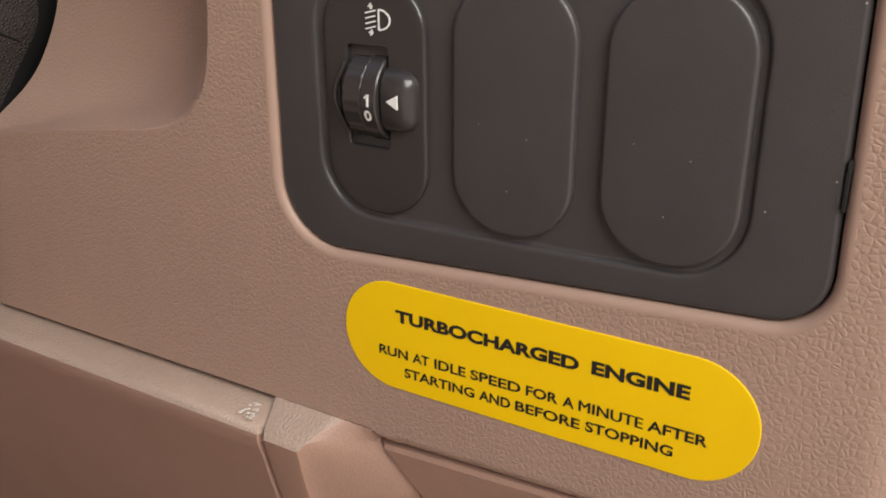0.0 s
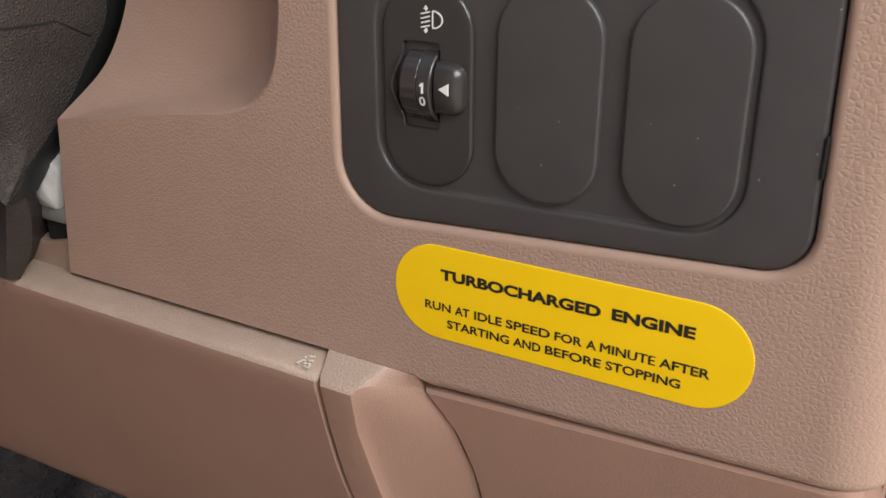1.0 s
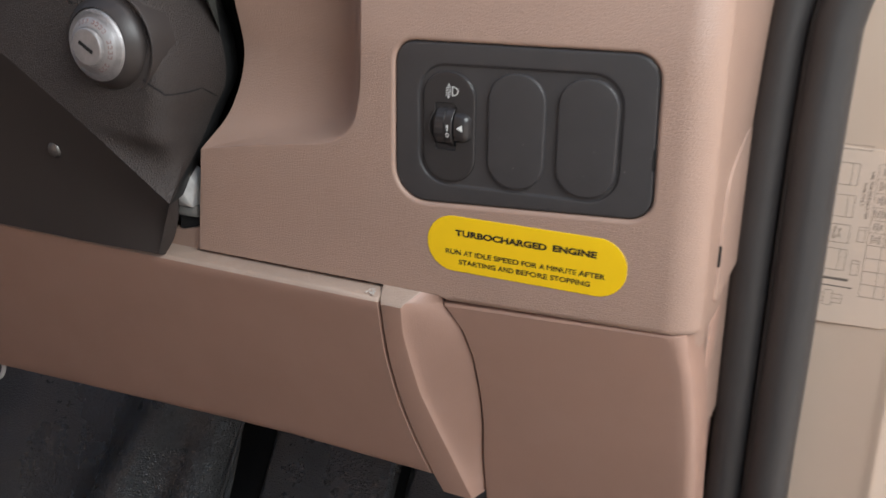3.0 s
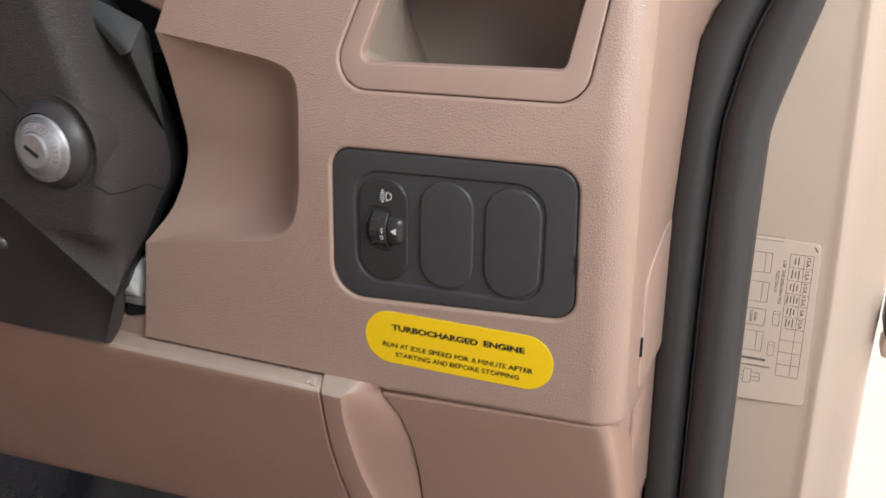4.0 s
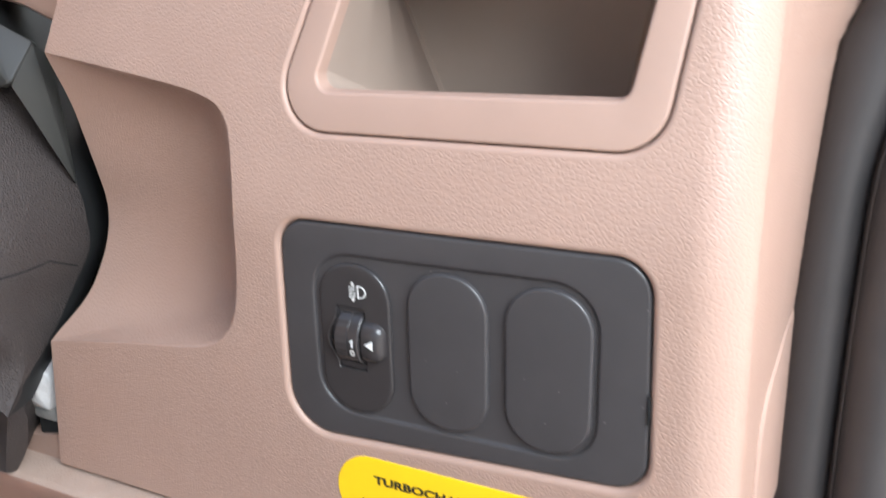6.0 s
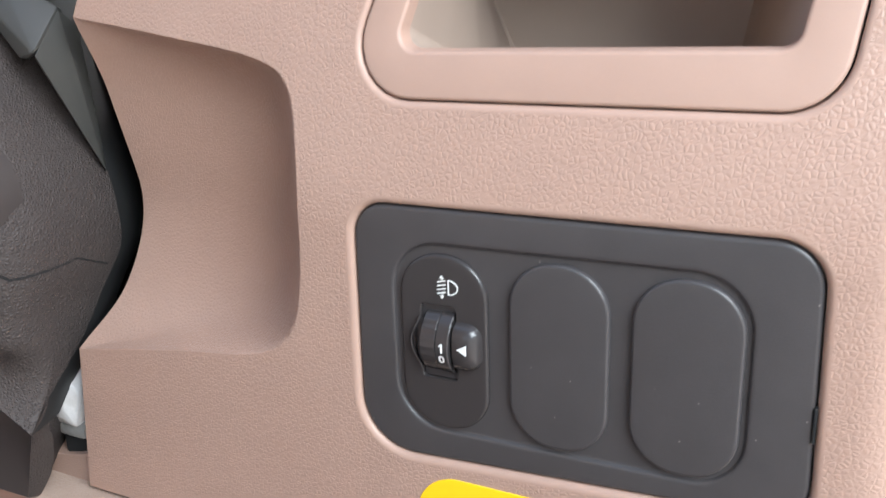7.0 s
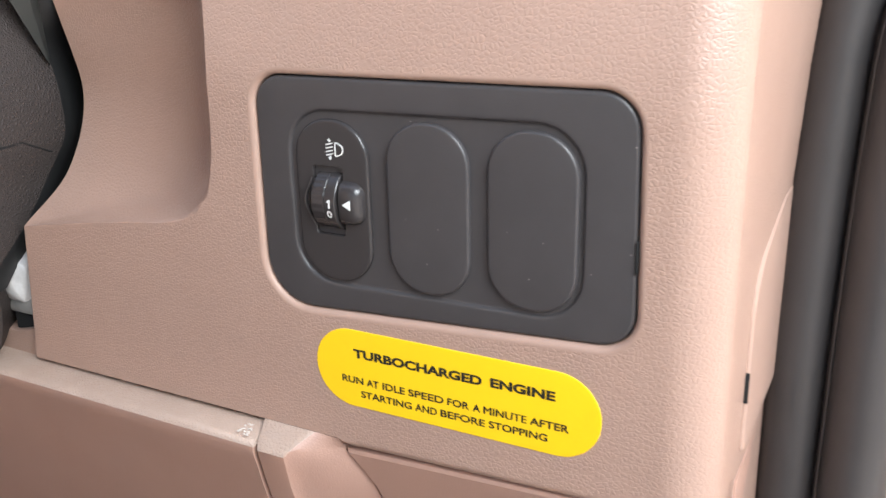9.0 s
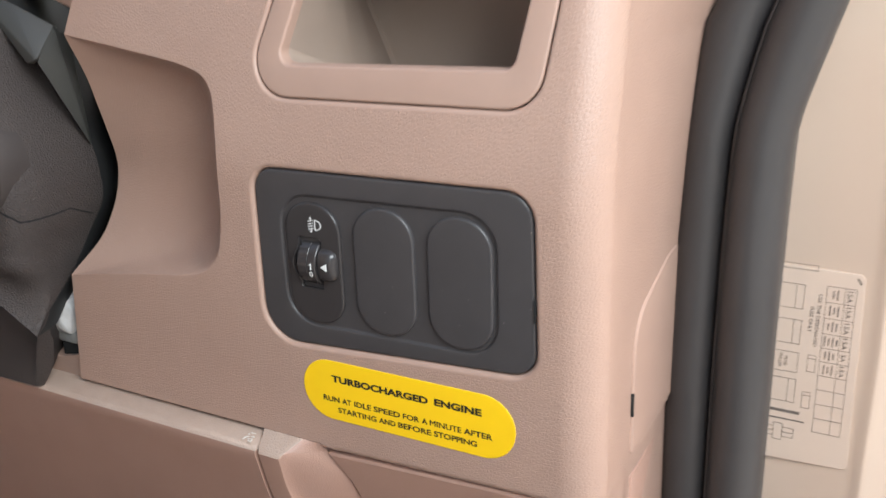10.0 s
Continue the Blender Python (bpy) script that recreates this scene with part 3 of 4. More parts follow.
for k in range(14):
    cy = -0.0060 + rng.uniform(-0.0042, 0.0040)
    cx = -0.0450 - (cy + 0.010) * 0.25 + rng.uniform(-0.0028, 0.0020)
    bm = bmesh.new()
    m = rng.randint(5, 7)
    ln, wd, tw = rng.uniform(0.0005, 0.0012), rng.uniform(0.0004, 0.0007), rng.uniform(-0.3, 0.9)
    rim = []
    for i in range(m):
        a = 2 * math.pi * i / m
        u, w = ln * math.cos(a) * rng.uniform(0.7, 1.2), wd * math.sin(a) * rng.uniform(0.7, 1.3)
        rim.append((cx + u * math.cos(tw) - w * math.sin(tw), cy + u * math.sin(tw) + w * math.cos(tw)))
    loft(bm, [[Vector((x, y, 0.8608 + min(0.0, y + 0.004) * -0.11)) for x, y in rim], [Vector((cx + (x - cx) * 0.7, cy + (y - cy) * 0.7, 0.8611 + min(0.0, y + 0.004) * -0.11)) for x, y in rim]], cap=True)
    part("scuff", bm, scuffed, bolster, "pale shiny scuff")

# pull ring that peeps out under the bolster
bm = bmesh.new()
loops = []
for i in range(33):
    a = 2 * math.pi * i / 32
    out = Vector((math.cos(a), 0, math.sin(a)))
    loops.append([Vector((-0.4130, 0.032, 0.7185)) + out * (0.0172 + 0.0020 * math.cos(b)) + Vector((0, 0.0013 * math.sin(b), 0)) for b in [2 * math.pi * j / 8 for j in range(8)]])
loft(bm, loops)
single("pull_ring", bm, material("white_plastic", (0.62, 0.61, 0.58), 0.4, second=(0.55, 0.54, 0.51), blotch=60), (-0.413, 0.032, 0.7185), "small white plastic pull ring under the bolster", "pull ring", angle=60)

# ---- switch panel ----
panel = thing("switch_bank", (0.03, 0.004, 0.915), "black satin plastic switch bank set in the tan fascia", "switch bank")
WELL = rounded([(-0.0215, 0.9235), (0.0790, 0.9252), (0.0787, 0.9842), (-0.0215, 0.9820)], [0.0145] * 4, 8)
PLATE_Y, WELL_Y = 0.0010, 0.0021
out1 = inset(HOLE, 0.00035)
bm = bmesh.new()
rows = [at_y(out1, 0.009)] + [at_y(inset(out1, i), PLATE_Y + b) for i, b in fillet(0.0013)]
rows += [at_y(inset(WELL, -0.0016), PLATE_Y), at_y(inset(WELL, -0.0008), PLATE_Y), at_y(inset(WELL, -0.0004), PLATE_Y + 0.00012), at_y(inset(WELL, -0.0001), PLATE_Y + 0.0004), at_y(inset(WELL, 0.0002), WELL_Y - 0.0001), at_y(inset(WELL, 0.0004), WELL_Y), at_y(inset(WELL, 0.0012), WELL_Y)]
loft(bm, rows, cap=True)
part("plate", bm, black_satin, panel)
bm = box(bmesh.new(), (0.0942, 0.0003, 0.9435), (0.0950, 0.004, 0.9530), 0.0002)
part("slot", bm, black_void, panel)


def stadium(cx, cz, w, h, rad):
    return rounded([(cx - w / 2, cz - h / 2), (cx + w / 2, cz - h / 2), (cx + w / 2, cz + h / 2), (cx - w / 2, cz + h / 2)], rad, 10)


blank = thing("switch_blank", (0.0290, WELL_Y, 0.9535), "black plastic blanking cover in the switch bank", "switch blank", group="blanks in the switch bank")
bm = bmesh.new()
sh = stadium(0.0290, 0.9535, 0.0282, 0.0550, 0.0132)
topy = WELL_Y - 0.0019
rows = [at_y(sh, WELL_Y + 0.001)] + [at_y(inset(sh, i), topy + b) for i, b in fillet(0.0009)]
rows += [at_y(inset(sh, d), topy - 0.00035 * (1 - (1 - (d - 0.001) / 0.011) ** 2)) for d in (0.0018, 0.0035, 0.006, 0.0085, 0.011)]
loft(bm, rows[:3])
part("skirt", bm, black_satin, blank, "upright edge of the cover")
bm = bmesh.new()
loft(bm, rows[2:], cap=True)
part("cover", bm, black_satin, blank)
copy_thing(blank, Matrix.Translation((0.0632, WELL_Y, 0.9540)))

# ---- headlamp levelling switch ----
sw = thing("headlamp_levelling_switch", (-0.006, WELL_Y, 0.953), "black headlamp levelling switch with a thumbwheel set between one and zero", "switch")
bm = bmesh.new()
sh = stadium(-0.0055, 0.9523, 0.0275, 0.0545, 0.0128)
topy = WELL_Y - 0.0016
slot = rounded([(-0.0127, 0.9410), (-0.0012, 0.9410), (-0.0012, 0.9645), (-0.0127, 0.9645)], 0.0014, 5)
rows = [at_y(sh, WELL_Y + 0.001)] + [at_y(inset(sh, i), topy + b) for i, b in fillet(0.0010)] + [at_y(inset(sh, 0.0022), topy)]
loft(bm, rows)
es = []
for lp in (inset(sh, 0.0022), slot):
    vs = [bm.verts.new((p.x, topy, p.y)) for p in lp]
    es += [bm.edges.new((vs[i], vs[(i + 1) % len(vs)])) for i in range(len(vs))]
bmesh.ops.triangle_fill(bm, use_beauty=True, use_dissolve=False, edges=es, normal=(0, -1, 0))
loft(bm, [at_y(slot, topy), at_y(inset(slot, 0.0002), topy + 0.0003), at_y(inset(slot, 0.0003), topy + 0.006)], cap=True)
part("body", bm, black_gloss, sw)


def barrel(bm, x0, x1, cy, cz, rad, teeth=0, steps=96, edge=0.0003):
    """A wheel with its axle along x."""
    loops = []
    for x, rr in ((x0, rad - edge), (x0 + edge, rad), (x1 - edge, rad), (x1, rad - edge)):
        lp = []
        for i in range(steps):
            a = 2 * math.pi * i / steps
            q = rr - (0.00018 if teeth and (i * teeth * 2 // steps) % 2 else 0.0)
            lp.append(Vector((x, cy - q * math.cos(a), cz + q * math.sin(a))))
        loops.append(lp)
    rows = loft(bm, loops)
    bm.faces.new(rows[0])
    bm.faces.new(rows[-1])


WHEEL_Y, WHEEL_Z, WHEEL_R = 0.0062, 0.9526, 0.0103
bm = bmesh.new()
barrel(bm, -0.0112, -0.0062, WHEEL_Y, WHEEL_Z, WHEEL_R, teeth=24)
wheel = part("thumbwheel", bm, black_gloss, sw, "ribbed black thumbwheel", angle=20)
bm = bmesh.new()
barrel(bm, -0.0061, -0.0020, WHEEL_Y, WHEEL_Z, WHEEL_R + 0.0002)
part("number_band", bm, black_gloss, wheel, "smooth black band with white numbers")
bm = bmesh.new()
for text, ang in (("1", 3.0), ("0", -15.5)):
    a = radians(ang)
    rr = WHEEL_R + 0.00035
    m = Matrix.Translation((-0.0040, WHEEL_Y - rr * math.cos(a), WHEEL_Z + rr * math.sin(a))) @ Matrix.Rotation(-a, 4, "X") @ FACING @ Matrix.Translation((0, -0.0012, 0))
    if text == "0":
        write(bm, text, m, 0.0019, 0.0027, 0.03)
        continue
    for p, q, w in (((0.0001, 0.0), (0.0001, 0.0028), 0.00055), ((-0.0007, 0.0019), (0.0001, 0.0026), 0.00048)):
        strip(bm, [m @ Vector((*p, 0)), m @ Vector((*q, 0))], w, m.to_3x3() @ Vector((0, 0, 1)), 0.0, 0.0002)
part("numbers", bm, white_ink, wheel, "white numbers 1 and 0")
# rounded cheek and thin rim beside the wheel
bm = bmesh.new()
x0, x1, zr, lift = -0.0150, -0.0118, 0.0072, 0.0018
loops = []
for i in range(9):
    f = i / 8
    x = x0 + (x1 - x0) * f
    hgt = lift * math.sin(math.pi / 2 * f) ** 0.7
    loops.append([Vector((x, topy - max(hgt * math.cos(math.pi / 2 * u) ** 0.8, 0.0) + 0.0002, WHEEL_Z + zr * u)) for u in [k / 10 - 1 for k in range(21)]])
loops.append([Vector((x1, topy + 0.002, q.z)) for q in loops[-1]])
loft(bm, loops, closed=False)
part("cheek", bm, black_gloss, sw)
bm = bmesh.new()
bow = [Vector((-0.0126 - 0.0026 * math.cos(math.pi / 2 * u) ** 1.4, topy - 0.0004 - 0.0010 * math.cos(math.pi / 2 * u), WHEEL_Z + 0.0080 * u)) for u in [k / 10 - 1 for k in range(21)]]
loft(bm, [[p + Vector((0.0005 * math.cos(w), 0.0007 * math.sin(w), 0)) for w in [2 * math.pi * j / 10 for j in range(10)]] for p in bow])
part("rim", bm, black_gloss, sw, "thin glossy rim beside the thumbwheel", angle=60)
bm = bmesh.new()
loops = []
for i in range(11):
    f = i / 10
    x = -0.0012 + 0.0080 * f
    hgt = 0.0042 * (1 - f ** 4.0) ** 0.5 * (0.90 + 0.10 * math.sin(math.pi * f))
    loops.append([Vector((x, topy - hgt * (1 - abs(u) ** 3.0) ** 0.55 + 0.0002, 0.9529 + 0.0073 * (1 - 0.45 * f ** 5) * u)) for u in [k / 12 - 1 for k in range(25)]])
loops.insert(0, [Vector((-0.0014, topy + 0.003, q.z)) for q in loops[0]])
loft(bm, loops, closed=False)
pointer = part("pointer_hood", bm, black_gloss, sw, "glossy rounded hood beside the thumbwheel")
bm = bmesh.new()
ty = topy - 0.0046
v = [bm.verts.new(p) for p in ((0.0006, ty + 0.0003, 0.9535), (0.0034, ty + 0.0004, 0.9519), (0.0034, ty + 0.0004, 0.9551))]
w = [bm.verts.new(q.co + Vector((0, 0.0008, 0))) for q in v]
bm.faces.new(v)
bm.faces.new(w)
for i in range(3):
    bm.faces.new((v[i], v[(i + 1) % 3], w[(i + 1) % 3], w[i]))
part("pointer", bm, white_ink, pointer, "white triangular pointer")
# headlamp symbol
bm = bmesh.new()
iy = topy - 0.0001
cx, cz = -0.0040, 0.9702
K = 1.2
dpts = [Vector((cx + 0.0005 * K, iy, cz + 0.0018 * K)), Vector((cx + 0.0005 * K, iy, cz - 0.0018 * K))]
arc = [Vector((cx + K * (0.0005 + 0.0024 * math.cos(a)), iy, cz + K * 0.0018 * math.sin(a))) for a in [radians(-90 + 180 * i / 12) for i in range(13)]]
strip(bm, arc, 0.00038, (0, -1, 0), 0.0001, 0.0002)
strip(bm, dpts, 0.00038, (0, -1, 0), 0.0001, 0.0002)
for k in range(4):
    z = cz + K * (0.0014 - 0.00095 * k)
    strip(bm, [Vector((cx - 0.0024 * K, iy, z - 0.0004)), Vector((cx - 0.0001 * K, iy, z + 0.0003))], 0.00036, (0, -1, 0), 0.0001, 0.0002)
for s in (1, -1):
    strip(bm, [Vector((cx - 0.0011 * K, iy, cz + s * 0.0018 * K)), Vector((cx - 0.0011 * K, iy, cz + s * 0.0024 * K))], 0.0005, (0, -1, 0), 0.0001, 0.0002)
    v = [bm.verts.new((cx - 0.0011 * K + dx, iy - 0.0002, cz + s * dz * K)) for dx, dz in ((-0.0008, 0.0022), (0.0008, 0.0022), (0.0, 0.0030))]
    bm.faces.new(v)
part("headlamp_symbol", bm, white_ink, sw, "white headlamp levelling symbol")

# ---- yellow sticker ----
sticker = thing("warning_sticker", (0.036, 0.0, 0.879), "yellow rounded sticker with black engine warning on the fascia", "sticker")
bm = bmesh.new()
sh = rounded([(-0.0160, 0.8788), (0.0870, 0.8791), (0.0870, 0.9086), (-0.0160, 0.9082)], 0.0145, 14)
loft(bm, [at_y(sh, 0.0001), at_y(sh, -0.0002), at_y(inset(sh, 0.0002), -0.0003)], cap=True)
film = part("film", bm, yellow_vinyl, sticker, angle=8)
LINES = (("heading", 0.0034, 0.042, (("TURBOCHARGED", -0.6, 47.5, 897.95), ("ENGINE", 50.45, 72.2, 898.2))),
         ("first_line", 0.0027, 0.022, (("RUN", -5.75, 2.77, 887.95), ("AT", 4.12, 8.88, 887.97), ("IDLE", 10.39, 19.08, 888.0), ("SPEED", 20.35, 33.62, 888.02), ("FOR", 34.99, 42.94, 888.05),
                                       ("A", 44.11, 46.91, 888.07), ("MINUTE", 48.06, 62.82, 888.1), ("AFTER", 63.9, 76.92, 888.15))),
         ("second_line", 0.0027, 0.022, (("STARTING", 1.63, 21.51, 882.95), ("AND", 22.78, 31.07, 883.05), ("BEFORE", 32.39, 48.49, 883.15), ("STOPPING", 49.88, 69.85, 883.3))))
for name, cap, bold, words in LINES:
    bm = bmesh.new()
    for text, x0, x1, z in words:
        write(bm, text, facing((x0 + x1) / 2000, -0.00045, z / 1000), (x1 - x0) / 1000, cap, bold)
    part(name, bm, ink, film, "black printed words")

# ---- steering column ----
shroud = thing("steering_column_shroud", (-0.23, 0.02, 0.857), "charcoal grained plastic steering column shroud above the bolster", "shroud")


RIGHT = smooth_line([(-0.1650, -0.0205, 0.8966), (-0.1660, -0.010, 0.9063), (-0.1655, 0.008, 0.922), (-0.1640, 0.022, 0.940), (-0.1602, 0.030, 0.955), (-0.1590, 0.030, 0.970), (-0.1615, 0.030, 0.985), (-0.167, 0.028, 1.002), (-0.178, 0.022, 1.035), (-0.188, 0.014, 1.062), (-0.204, 0.0, 1.110)], 49)
EDGE = smooth_line([(-0.1650, -0.0205, 0.8966), (-0.2085, -0.032, 0.9385), (-0.268, -0.037, 0.982), (-0.36, -0.040, 1.048), (-0.45, -0.042, 1.112)], 49)
FOOT = smooth_line([(-0.1822, -0.0150, 0.8622), (-0.235, -0.0145, 0.8605), (-0.30, -0.0145, 0.8605), (-0.40, -0.0145, 0.8605), (-0.55, -0.0145, 0.8605)], 49)
# side of the shroud: the gap's shade is painted in as a darker plastic
bm = bmesh.new()
rows = [[p + Vector((-0.13, 0.14, 0)) for p in RIGHT], [p + Vector((-0.004, 0.016, 0)) for p in RIGHT], [p + Vector((-0.0006, 0.004, 0)) for p in RIGHT], RIGHT]
loft(bm, rows, closed=False)
part("side_face", bm, material("gap_shaded_plastic", (0.014, 0.014, 0.014), 0.55, second=(0.018, 0.018, 0.018), blotch=40), shroud, "side of the shroud, darkened for the gap's shade", angle=50)
bm = bmesh.new()
columns = []
for p, q in zip(RIGHT, EDGE):
    w = min(max((p.z - 0.897) / 0.035, 0.0), 1.0)
    sh = Vector((p.x + 0.0035 * w, p.y + (-0.0250 - p.y) * w, p.z))
    into = (q - sh).normalized() if (q - sh).length > 1e-4 else Vector((-1, 0, 0))
    a, b = sh + (p - sh) * 0.45, sh + into * min(0.012, (q - sh).length * 0.5)
    line2 = [p + (a - p) * f for f in (0.0, 0.25, 0.5, 0.75)]
    line2 += [a * (1 - f) ** 2 + sh * (2 * f * (1 - f)) + b * f * f for f in [m / 8 for m in range(9)]]
    line2 += [b + (q - b) * f for f in (0.12, 0.25, 0.4, 0.55, 0.7, 0.85, 1.0)]
    columns.append(line2)
rows = [list(r) for r in zip(*columns)]
loft(bm, rows, closed=False)
bm.normal_update()
TREE = BVHTree.FromBMesh(bm)
shell = part("shell", bm, grey_grained, shroud, angle=30)
# smooth underside, with its rounded tip
bm = bmesh.new()
rows = []
for k in range(9):
    f = k / 8
    rows.append([p + (q - p) * f + Vector((0, 0.004 * math.sin(math.pi * f), 0)) for p, q in zip(EDGE, FOOT)])
rows.append([p + Vector((-0.02, 0.03, -0.006)) for p in FOOT])
loft(bm, rows, closed=False)
bm.normal_update()
LOWER = BVHTree.FromBMesh(bm)
under = part("underside", bm, grey_smooth, shroud, "smooth dark underside of the shroud", angle=50)
bm = bmesh.new()
tip = [EDGE[0] + (FOOT[0] - EDGE[0]) * (i / 16) for i in range(17)]
side = smooth_line([(-0.1660, -0.010, 0.9063), (-0.1685, -0.0095, 0.8940), (-0.1706, -0.008, 0.8850), (-0.1764, -0.007, 0.8705), (-0.1828, -0.009, 0.8596)], 17)
rows = []
for f in (0.0, 0.06, 0.14, 0.35, 0.6, 0.8, 0.92, 1.0):
    rows.append([p + (q - p) * f + Vector((0.6, -0.5, 0.0)) * (0.0040 * f * (1 - f)) for p, q in zip(tip, side)])
rows.append([q + Vector((-0.003, 0.002, 0)) for q in side])
rows.append([q + Vector((-0.08, 0.12, 0)) for q in side])
loft(bm, rows, closed=False)
part("tip", bm, grey_grained, shroud, "rounded grained tip of the shroud", angle=50)
bm = bmesh.new()
sc = LOWER.ray_cast(Vector((-0.2440, -0.3, 0.9190)), Vector((0, 1, 0)))[0]
loops = [[sc + Vector((r * math.cos(2 * math.pi * i / 20), -h, r * math.sin(2 * math.pi * i / 20))) for i in range(20)] for r, h in ((0.0050, -0.004), (0.0048, 0.0), (0.0040, 0.0014), (0.0023, 0.0021), (0.0001, 0.0023))]
loft(bm, loops)
part("screw_head", bm, material("dull_steel", (0.22, 0.21, 0.20), 0.38, metal=0.8, second=(0.15, 0.14, 0.13), blotch=300), under, "dull steel screw head")


def seam_on(name, pts):
    line3 = []
    for (x0, z0, y0), (x1, z1, y1) in zip(pts, pts[1:]):
        line3 += [TREE.find_nearest(Vector((x0, y0, z0)).lerp(Vector((x1, y1, z1)), k / 6))[0] for k in range(6)]
    line3.append(TREE.find_nearest(Vector((pts[-1][0], pts[-1][2], pts[-1][1])))[0])
    bm = bmesh.new()
    strip(bm, line3, 0.0010, (0.5, -1, 0), 0.0002, 0.001)
    part(name, bm, black_void, shell, "dark seam between the shell halves")


seam_on("lower_seam", [(-0.1685, 0.9661, -0.0262), (-0.1584, 0.9574, -0.0212), (-0.1584, 0.9568, 0.0070), (-0.1610, 0.9490, 0.0230)])
seam_on("upper_seam", [(-0.2085, 1.0028, -0.0291), (-0.2207, 1.0130, -0.0296), (-0.2185, 1.0330, -0.0287), (-0.2250, 1.0600, -0.0280)])

# stalk guard at the upper corner
GUARD = (("stalk_guard", "smooth grey stalk guard", 0.0007, ((-0.1630, 0.0015, 1.0298), (-0.1555, 0.0011, 1.0316), (-0.1573, 0.0157, 1.0457), (-0.1785, 0.0120, 1.0560), (-0.2000, 0.0080, 1.0620), (-0.1830, 0.0060, 1.0482),
                                                             (-0.1640, 0.0060, 1.0285), (-0.1580, 0.0120, 1.0340), (-0.1620, 0.0220, 1.0440), (-0.1980, 0.0200, 1.0560), (-0.1800, 0.0160, 1.0450))),
         ("guard_cheek", "narrow wedge under the stalk guard", 0.0006, ((-0.1557, 0.0018, 1.0306), (-0.1575, 0.0160, 1.0448), (-0.1588, 0.0180, 1.0405), (-0.1585, 0.0270, 0.9850), (-0.1612, 0.0300, 0.9850), (-0.1620, 0.0070, 1.0290), (-0.1680, 0.0330, 1.0380))))
for name, text, soft, corners in GUARD:
    bm = bmesh.new()
    for p in corners:
        bm.verts.new(p)
    bmesh.ops.convex_hull(bm, input=bm.verts)
    bmesh.ops.delete(bm, geom=[v for v in bm.verts if not v.link_faces], context="VERTS")
    bmesh.ops.dissolve_limit(bm, angle_limit=radians(8), verts=bm.verts, edges=bm.edges)
    bmesh.ops.bevel(bm, geom=bm.edges[:], offset=soft, segments=2, affect="EDGES", profile=0.5, clamp_overlap=True)
    part(name, bm, grey_guard, shroud, text, angle=25)


def turned(bm, cx, cz, prof, steps=64):
    """A body turned about an axle along y; prof: (radius, y)."""
    loops = [[Vector((cx + r * math.cos(2 * math.pi * i / steps), y, cz + r * math.sin(2 * math.pi * i / steps))) for i in range(steps)] for r, y in prof]
    loft(bm, loops)


lock = thing("ignition_lock", (-0.188, -0.03, 0.981), "silver ignition lock with black collar in the column shroud", "ignition lock")
LX, LZ = -0.1890, 0.9834

bm = bmesh.new()
turned(bm, LX + 0.0010, LZ - 0.0004, [(0.0290, -0.010), (0.0289, -0.0258), (0.0286, -0.0268), (0.0280, -0.0271), (0.0275, -0.0266), (0.0272, -0.0256), (0.0268, -0.0180), (0.020, -0.0180)])
part("recess_ring", bm, grey_smooth, lock, "dark recess round the lock", angle=30)
bm = bmesh.new()
turned(bm, LX - 0.0006, LZ + 0.0002, [(0.0246, -0.012), (0.0246, -0.0262), (0.0243, -0.0280), (0.0234, -0.0298), (0.0196, -0.0342), (0.0190, -0.0346), (0.0187, -0.0340), (0.0185, -0.020)])
part("collar", bm, grey_smooth, lock, "black plastic collar", angle=30)
CONE = [(0.0184, -0.018), (0.0184, -0.0350), (0.0181, -0.0356)]
for k in range(3):
    r = 0.0178 - 0.0010 * k
    CONE += [(r, -0.0355 - 0.0005 * k), (r - 0.0004, -0.0366 - 0.0005 * k), (r - 0.0008, -0.0359 - 0.0005 * k)]
CONE += [(0.0146, -0.0374), (0.0108, -0.0400), (0.0103, -0.0402), (0.0099, -0.0397), (0.0097, -0.0400), (0.0096, -0.0418), (0.0090, -0.0423), (0.0001, -0.0425)]
bm = bmesh.new()
turned(bm, LX, LZ, CONE)
cyl = part("cylinder", bm, silver, lock, "silver lock face", angle=25)
bm = bmesh.new()
strip(bm, [Vector((LX - 0.0042, -0.0425, LZ + 0.0026)), Vector((LX + 0.0042, -0.0425, LZ - 0.0026))], 0.0018, (0, -1, 0), 0.0004, 0.0008)
part("keyhole", bm, black_void, cyl, "dark keyhole")
bm = bmesh.new()
for a0 in (118, 106, 94, 76, 64, 52, 40, 14, 2, -10, -22, -44, -56, -68):
    a = radians(a0)
    c = Vector((LX + 0.0127 * math.cos(a), -0.0388, LZ + 0.0127 * math.sin(a)))
    t = Vector((-math.sin(a), 0, math.cos(a)))
    n = Vector((0.56 * math.cos(a), -0.83, 0.56 * math.sin(a)))
    u = n.cross(t)
    for d, half in ((-0.0009, 0.0008), (0.0009, 0.0008)):
        strip(bm, [c + u * d - t * half, c + u * d + t * half], 0.0006, n, 0.0002, 0.0006)
    strip(bm, [c - t * 0.0007 - u * 0.001, c - t * 0.0007 + u * 0.001], 0.0005, n, 0.0002, 0.0006)
part("markings", bm, material("worn_red_grey_ink", (0.20, 0.10, 0.09), 0.5, second=(0.42, 0.36, 0.35), blotch=250), cyl, "worn stamped position marks")

# ---- white nylon plug seen in the gap ----
plug = thing("connector_plug", (-0.170, 0.006, 0.862), "white nylon wiring plug in the gap beside the column", "connector")
bm = bmesh.new()
